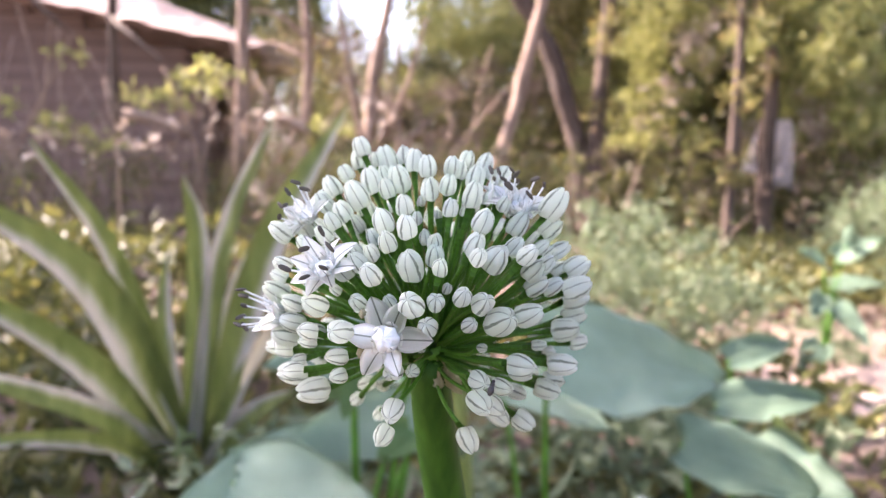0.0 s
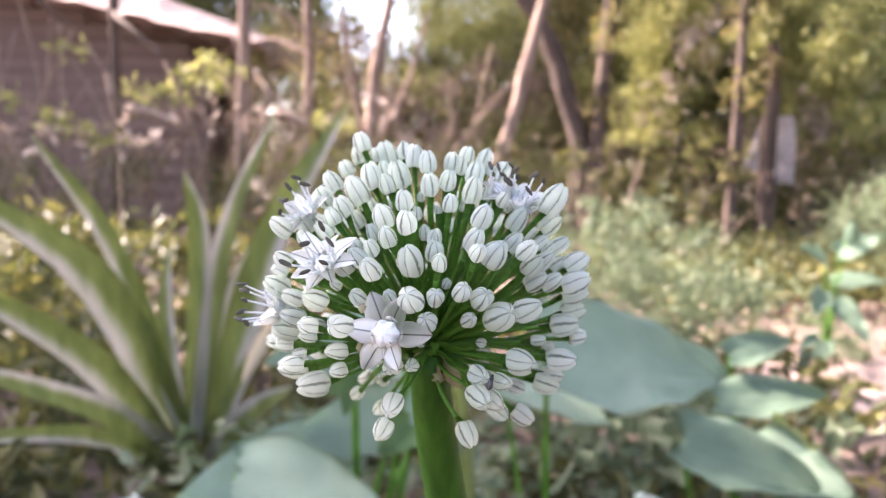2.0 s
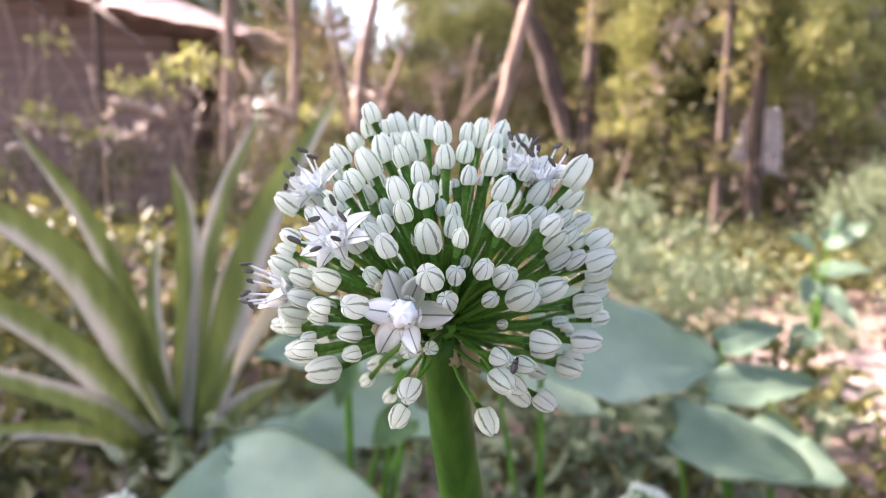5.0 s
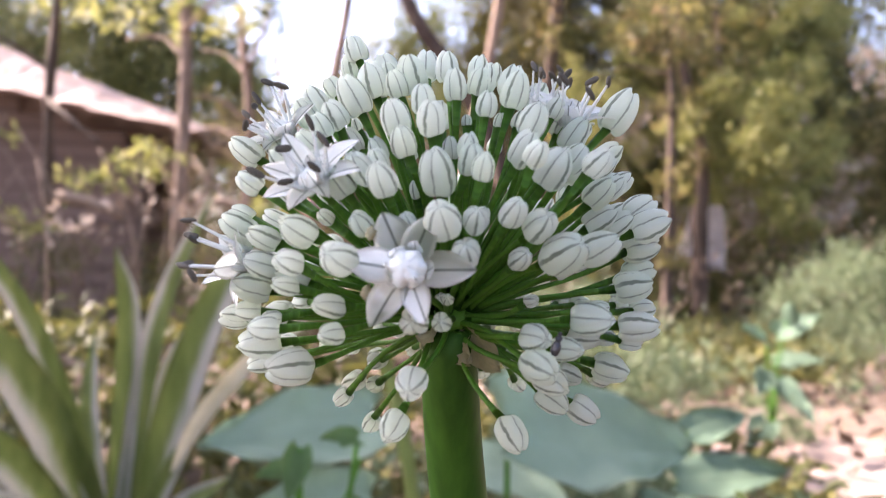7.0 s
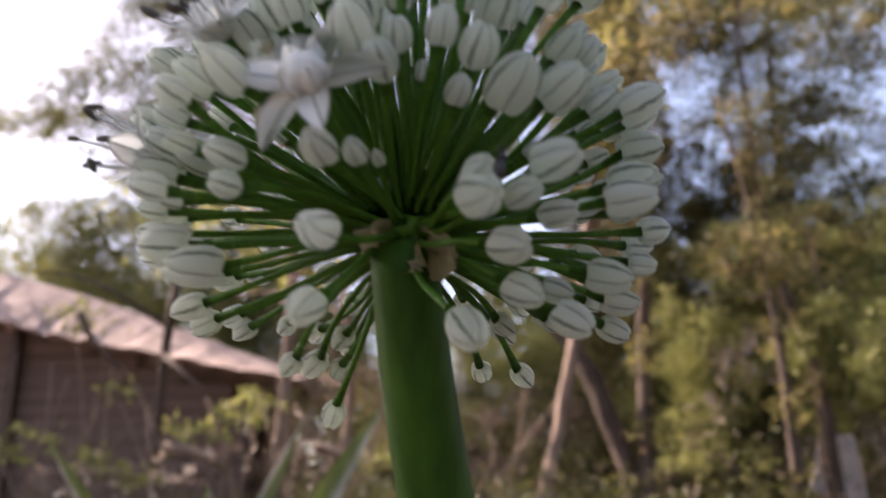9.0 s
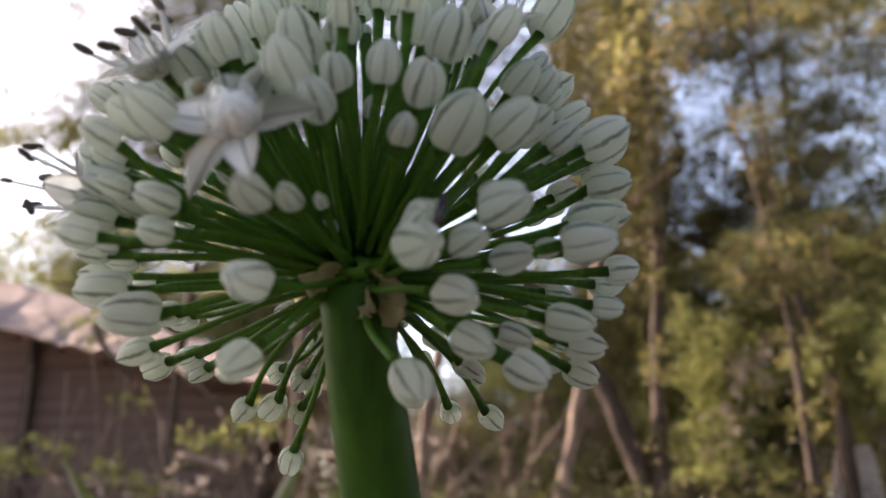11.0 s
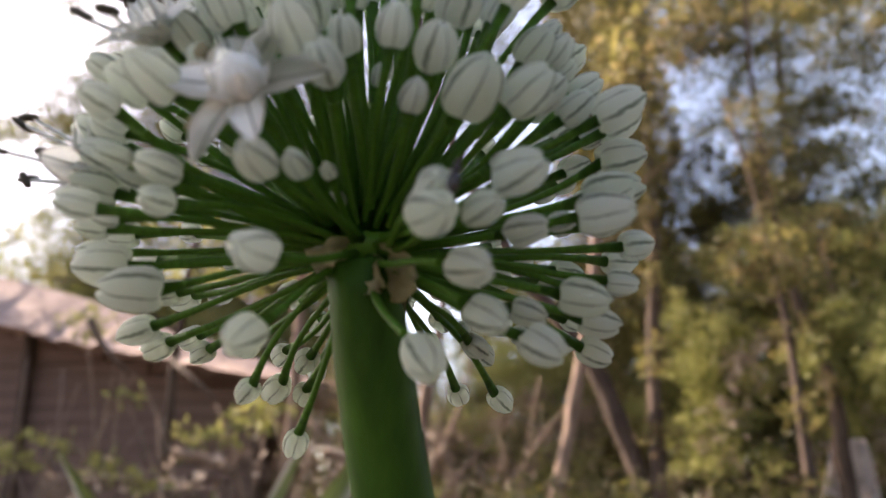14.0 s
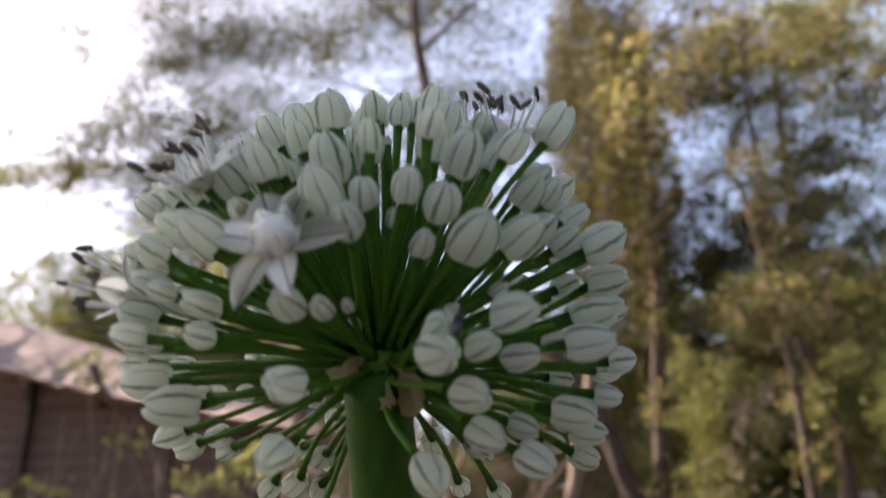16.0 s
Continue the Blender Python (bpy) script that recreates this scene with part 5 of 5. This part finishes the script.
def add_flower(head, az, el, r, span, face, open_=0.0, stamen=4.0, petals=6, dark=1.0, cup=1.1, inner=4, angles=(), lean_most=0.42):
    """An open flower: six tepals, six white filaments with dark anthers, a pale lumpy ovary. face: the way it looks."""
    way = way_of(az, el)
    z = Vector(face).normalized()
    x = Vector((0, 0, 1)).cross(z).normalized()
    m = Matrix((x, z.cross(x), z)).transposed().to_4x4()
    m.translation = way * (r * MM)
    m = m @ Matrix.Diagonal((cup * MM, cup * MM, cup * MM, 1))
    f = part("open_flower", OVARIES, head, m, "open white star flower with dark anthers")
    span, stamen = span / cup, stamen / cup
    for k in range(petals):
        a = radians(angles[k][0] - 90) if angles else 2 * math.pi * (k + rng.uniform(-0.16, 0.16)) / petals
        L = span * 0.5 * (angles[k][1] if angles else rng.uniform(0.85, 1.1))
        tilt = open_ + rng.uniform(-0.16, 0.16) + (0.12 if k % 2 else -0.05)
        pm = Matrix.Rotation(a, 4, "Z") @ Matrix.Translation((0, 0.45, 0.1)) @ Matrix.Rotation(tilt, 4, "X") @ Matrix.Rotation(rng.uniform(-0.35, 0.35) * (0.3 if angles else 1), 4, "Y") @ Matrix.Diagonal((L * rng.uniform(1.0, 1.25) * (1.25 if angles else 1.1), L, L, 1))
        part("tepal", PETALS[angles[k][2]] if angles else rng.choice(PETALS), f, pm)
    for k in range(inner):
        a = 2 * math.pi * (k + 0.5 + rng.uniform(-0.2, 0.2)) / inner
        L = rng.uniform(1.9, 2.5) / cup
        part("tepal", rng.choice(INNER), f, Matrix.Rotation(a, 4, "Z") @ Matrix.Translation((0, 1.0, 0.1)) @ Matrix.Rotation(rng.uniform(0.75, 1.25), 4, "X") @ Matrix.Diagonal((L * 1.9, L, L, 1)))
    for k in range(6 if stamen else 0):
        a = 2 * math.pi * (k + 0.5 + rng.uniform(-0.12, 0.12)) / 6
        length = stamen * rng.uniform(0.75, 1.1)
        lean = rng.uniform(0.5 * lean_most, lean_most)
        tip = Vector((math.cos(a) * (0.9 + lean * length), math.sin(a) * (0.9 + lean * length), 0.6 + length * math.cos(lean)))
        bm = bmesh.new()
        base = Vector((math.cos(a) * 0.95, math.sin(a) * 0.95, 0.25))
        tube(bm, bent(base, tip, (0, 0, -0.10), 6), [0.42, 0.30, 0.20, 0.15, 0.12, 0.10], 7)
        part("filament", mesh_of("filament", bm, FILAMENT), f)
        if rng.random() < dark:
            am = Matrix.Translation(tip + Vector((0, 0, 0.25))) @ Euler((rng.uniform(-.9, .9), rng.uniform(-.9, .9), rng.uniform(0, 6))).to_matrix().to_4x4() @ Matrix.Diagonal((0.72, 0.72, 0.74, 1))
            part("anther", ANTHERS, f, am)
    add_stalk(head, f, m, way, (r - 0.3) * MM)


def build_onion():
    head = thing("onion_plant", "white onion flower head of striped buds on a green stem", "flower", Matrix.Translation(HEART))
    taken = []
    for name, tier in UMBEL.items():
        for az, el, r, d in tier:
            add_bud(head, az, el, r, d * (0.92 if name in ("waist", "skirt") else 1))
            taken.append(way_of(az, el))
    # the far side, of which mostly stalks and rims show, and the crowded top
    def fill(tries, azs, els, gap, low, high):
        for _ in range(tries):
            az, el = rng.uniform(*azs), rng.uniform(*els)
            w = way_of(az, el)
            if all(w.dot(t) < math.cos(radians(gap)) for t in taken):
                out = 24.0 + 5.0 * max(0, math.sin(radians(el))) - 1.5 * max(0, -w.y)
                add_bud(head, az, el, out + rng.uniform(-2.5, 1.0), rng.uniform(low, high))
                taken.append(w)
    fill(2200, (5, 178), (-18, 72), 8.6, 2.2, 3.1)
    fill(700, (178, 365), (40, 80), 7.6, 1.9, 2.7)
    fill(300, (180, 226), (0, 45), 8.0, 1.8, 2.6)
    for az, el, r, d in ((240, 60, 17, 1.6), (285, 48, 16, 1.5), (215, 30, 15, 1.4), (310, 12, 13, 1.5), (265, 14, 12, 1.3), (335, 22, 15, 1.6)):
        add_bud(head, az, el, r, d)
    add_flower(head, -106, 17, 20.5, 10.0, (-0.16, -0.93, 0.28), -0.10, 0, 6, 0.0, 1.8, 6, ((0, 1.12, 0), (66, 0.98, 0), (116, 1.12, 0), (174, 1.05, 0), (236, 1.15, 1), (291, 0.9, 1)))
    add_flower(head, -138, 37, 24.4, 10.6, (-0.40, -0.72, 0.56), 0.40, 4.2, 8, 1.0, 1.35, 9, (), 0.75)
    add_flower(head, -177, 48, 28.2, 10.0, (-0.58, -0.40, 0.70), 0.45, 5.2, 7, 1.0, 1.2, 6, (), 0.55)
    add_flower(head, -166, 16, 24.0, 10.6, (-0.93, -0.30, 0.20), 0.50, 6.0, 7, 1.0, 1.25, 6, (), 0.45)
    add_flower(head, -14, 58, 26.6, 9.8, (0.16, -0.46, 0.88), 0.50, 5.0, 8, 1.0, 1.3, 8, (), 0.50)
    add_flower(head, -8, 66, 26.5, 7.0, (0.2, -0.45, 0.87), 0.70, 4.2, 5, 1.0, 1.1, 4, (), 0.4)
    # withered stamens clinging beside the front flower
    bm = bmesh.new()
    bmesh.ops.create_uvsphere(bm, u_segments=10, v_segments=7, radius=1)
    for v in bm.verts:
        v.co *= 1 + 0.5 * noise.noise(v.co * 2.1)
    dry = mesh_of("withered_stamen", bm, PAPER)
    for off, size in (((-8.9, -18.6, 9.6), 0.50), ((-9.3, -18.0, 4.0), 0.55), ((-8.6, -18.2, 3.2), 0.40)):
        part("withered_stamen", dry, head, Matrix.Translation(Vector(off) * MM) @ Matrix.Diagonal((size * MM, size * MM, 1.3 * size * MM, 1)), "shrivelled brown stamen")
    # stem
    low = Vector((0.0518, 0.145, -0.5205))
    pts = spline([Vector((-0.0003, -0.0016, -0.0010)), Vector((0.0028, 0.0095, -0.0300)), Vector((0.0165, 0.042, -0.120)), Vector((0.034, 0.085, -0.27)), low], 8)
    rad = [3.05, 3.2, 3.35, 3.45, 3.5, 3.55, 3.6, 3.65]
    rad = [rad[i] if i < 8 else 3.7 + 1.8 * min(1, (i - 8) / 16) for i in range(len(pts))]
    bm = bmesh.new()
    tube(bm, pts, [r * MM for r in rad], 28, rough=0.03)
    part("scape", mesh_of("scape", bm, SCAPE), head, label="thick smooth green flower stem")
    bm = bmesh.new()
    bmesh.ops.create_uvsphere(bm, u_segments=20, v_segments=10, radius=1, matrix=Matrix.Diagonal((3.4 * MM, 3.4 * MM, 1.9 * MM, 1)))
    part("receptacle", mesh_of("receptacle", bm, STALK), head)
    # papery remains of the spathe under the stalks
    for az, drop, length, wide in ((-50, -0.50, 7.4, 5.0), (-68, -0.75, 4.6, 3.6), (-122, -0.15, 5.2, 4.0), (70, -0.5, 6.0, 3.0)):
        out_way = Vector((math.cos(radians(az)), math.sin(radians(az)), drop)).normalized()
        side = out_way.cross(Vector((0.1, -0.85, -0.5))).normalized()
        nor = side.cross(out_way)
        bm = bmesh.new()
        rows = []
        for i in range(19):
            s = i / 18
            w = wide * (0.55 + 0.5 * math.sin(math.pi * (0.1 + 0.75 * s))) * (1 - 0.75 * s ** 4)
            row = []
            for k in range(13):
                u = k / 6 - 1
                ragged = length * s + (0.5 * noise.noise(Vector((u * 3, az, 2))) if i == 18 else 0)
                fold = 1.15 * noise.noise(Vector((u * 1.7, s * 2.6, az))) + 0.45 * noise.noise(Vector((u * 5, s * 6, az + 4))) + 0.35 * u * u
                row.append(bm.verts.new(Vector((0, 0, -0.0008)) + (out_way * (2.0 + ragged) + side * (u * w * 0.5) + nor * fold) * MM))
            rows.append(row)
        for a, b in zip(rows, rows[1:]):
            for k in range(12):
                bm.faces.new((a[k], a[k + 1], b[k + 1], b[k]))
        bmesh.ops.solidify(bm, geom=bm.faces[:], thickness=0.00008)
        part("spathe_bract", mesh_of("spathe_bract", bm, PAPER), head, label="torn papery brown bract")
    return head


onion = build_onion()


def build_beetle():
    """A tiny black beetle sitting on one of the lower buds."""
    m = Matrix.Translation((0.00668, 0.1050, 0.5190)) @ Euler((0.25, 0.15, 0.6)).to_matrix().to_4x4() @ Matrix.Diagonal((1.6, 1.6, 1.6, 1))
    ob = thing("beetle", "tiny black beetle on a white flower bud", "beetle", m)
    for name, p, s in (("abdomen", (0, 0, 0), (0.30, 0.30, 0.52)), ("thorax", (0, 0, 0.62), (0.22, 0.22, 0.22)), ("head", (0, 0, 0.92), (0.15, 0.15, 0.14))):
        bm = bmesh.new()
        bmesh.ops.create_uvsphere(bm, u_segments=10, v_segments=8, radius=1, matrix=Matrix.Translation(Vector(p) * MM) @ Matrix.Diagonal((*[v * MM for v in s], 1)))
        part(name, mesh_of(name, bm, INSECT), ob)


build_beetle()
for place, spin in (((0.160, 0.560, 0.267), 2.0), ((-0.248, 0.560, 0.263), 4.1)):
    other = copy_thing(onion, Matrix.Translation(place) @ Matrix.Rotation(spin, 4, "Z"))
    tagged(other, "small white onion flower head lower in the bed")
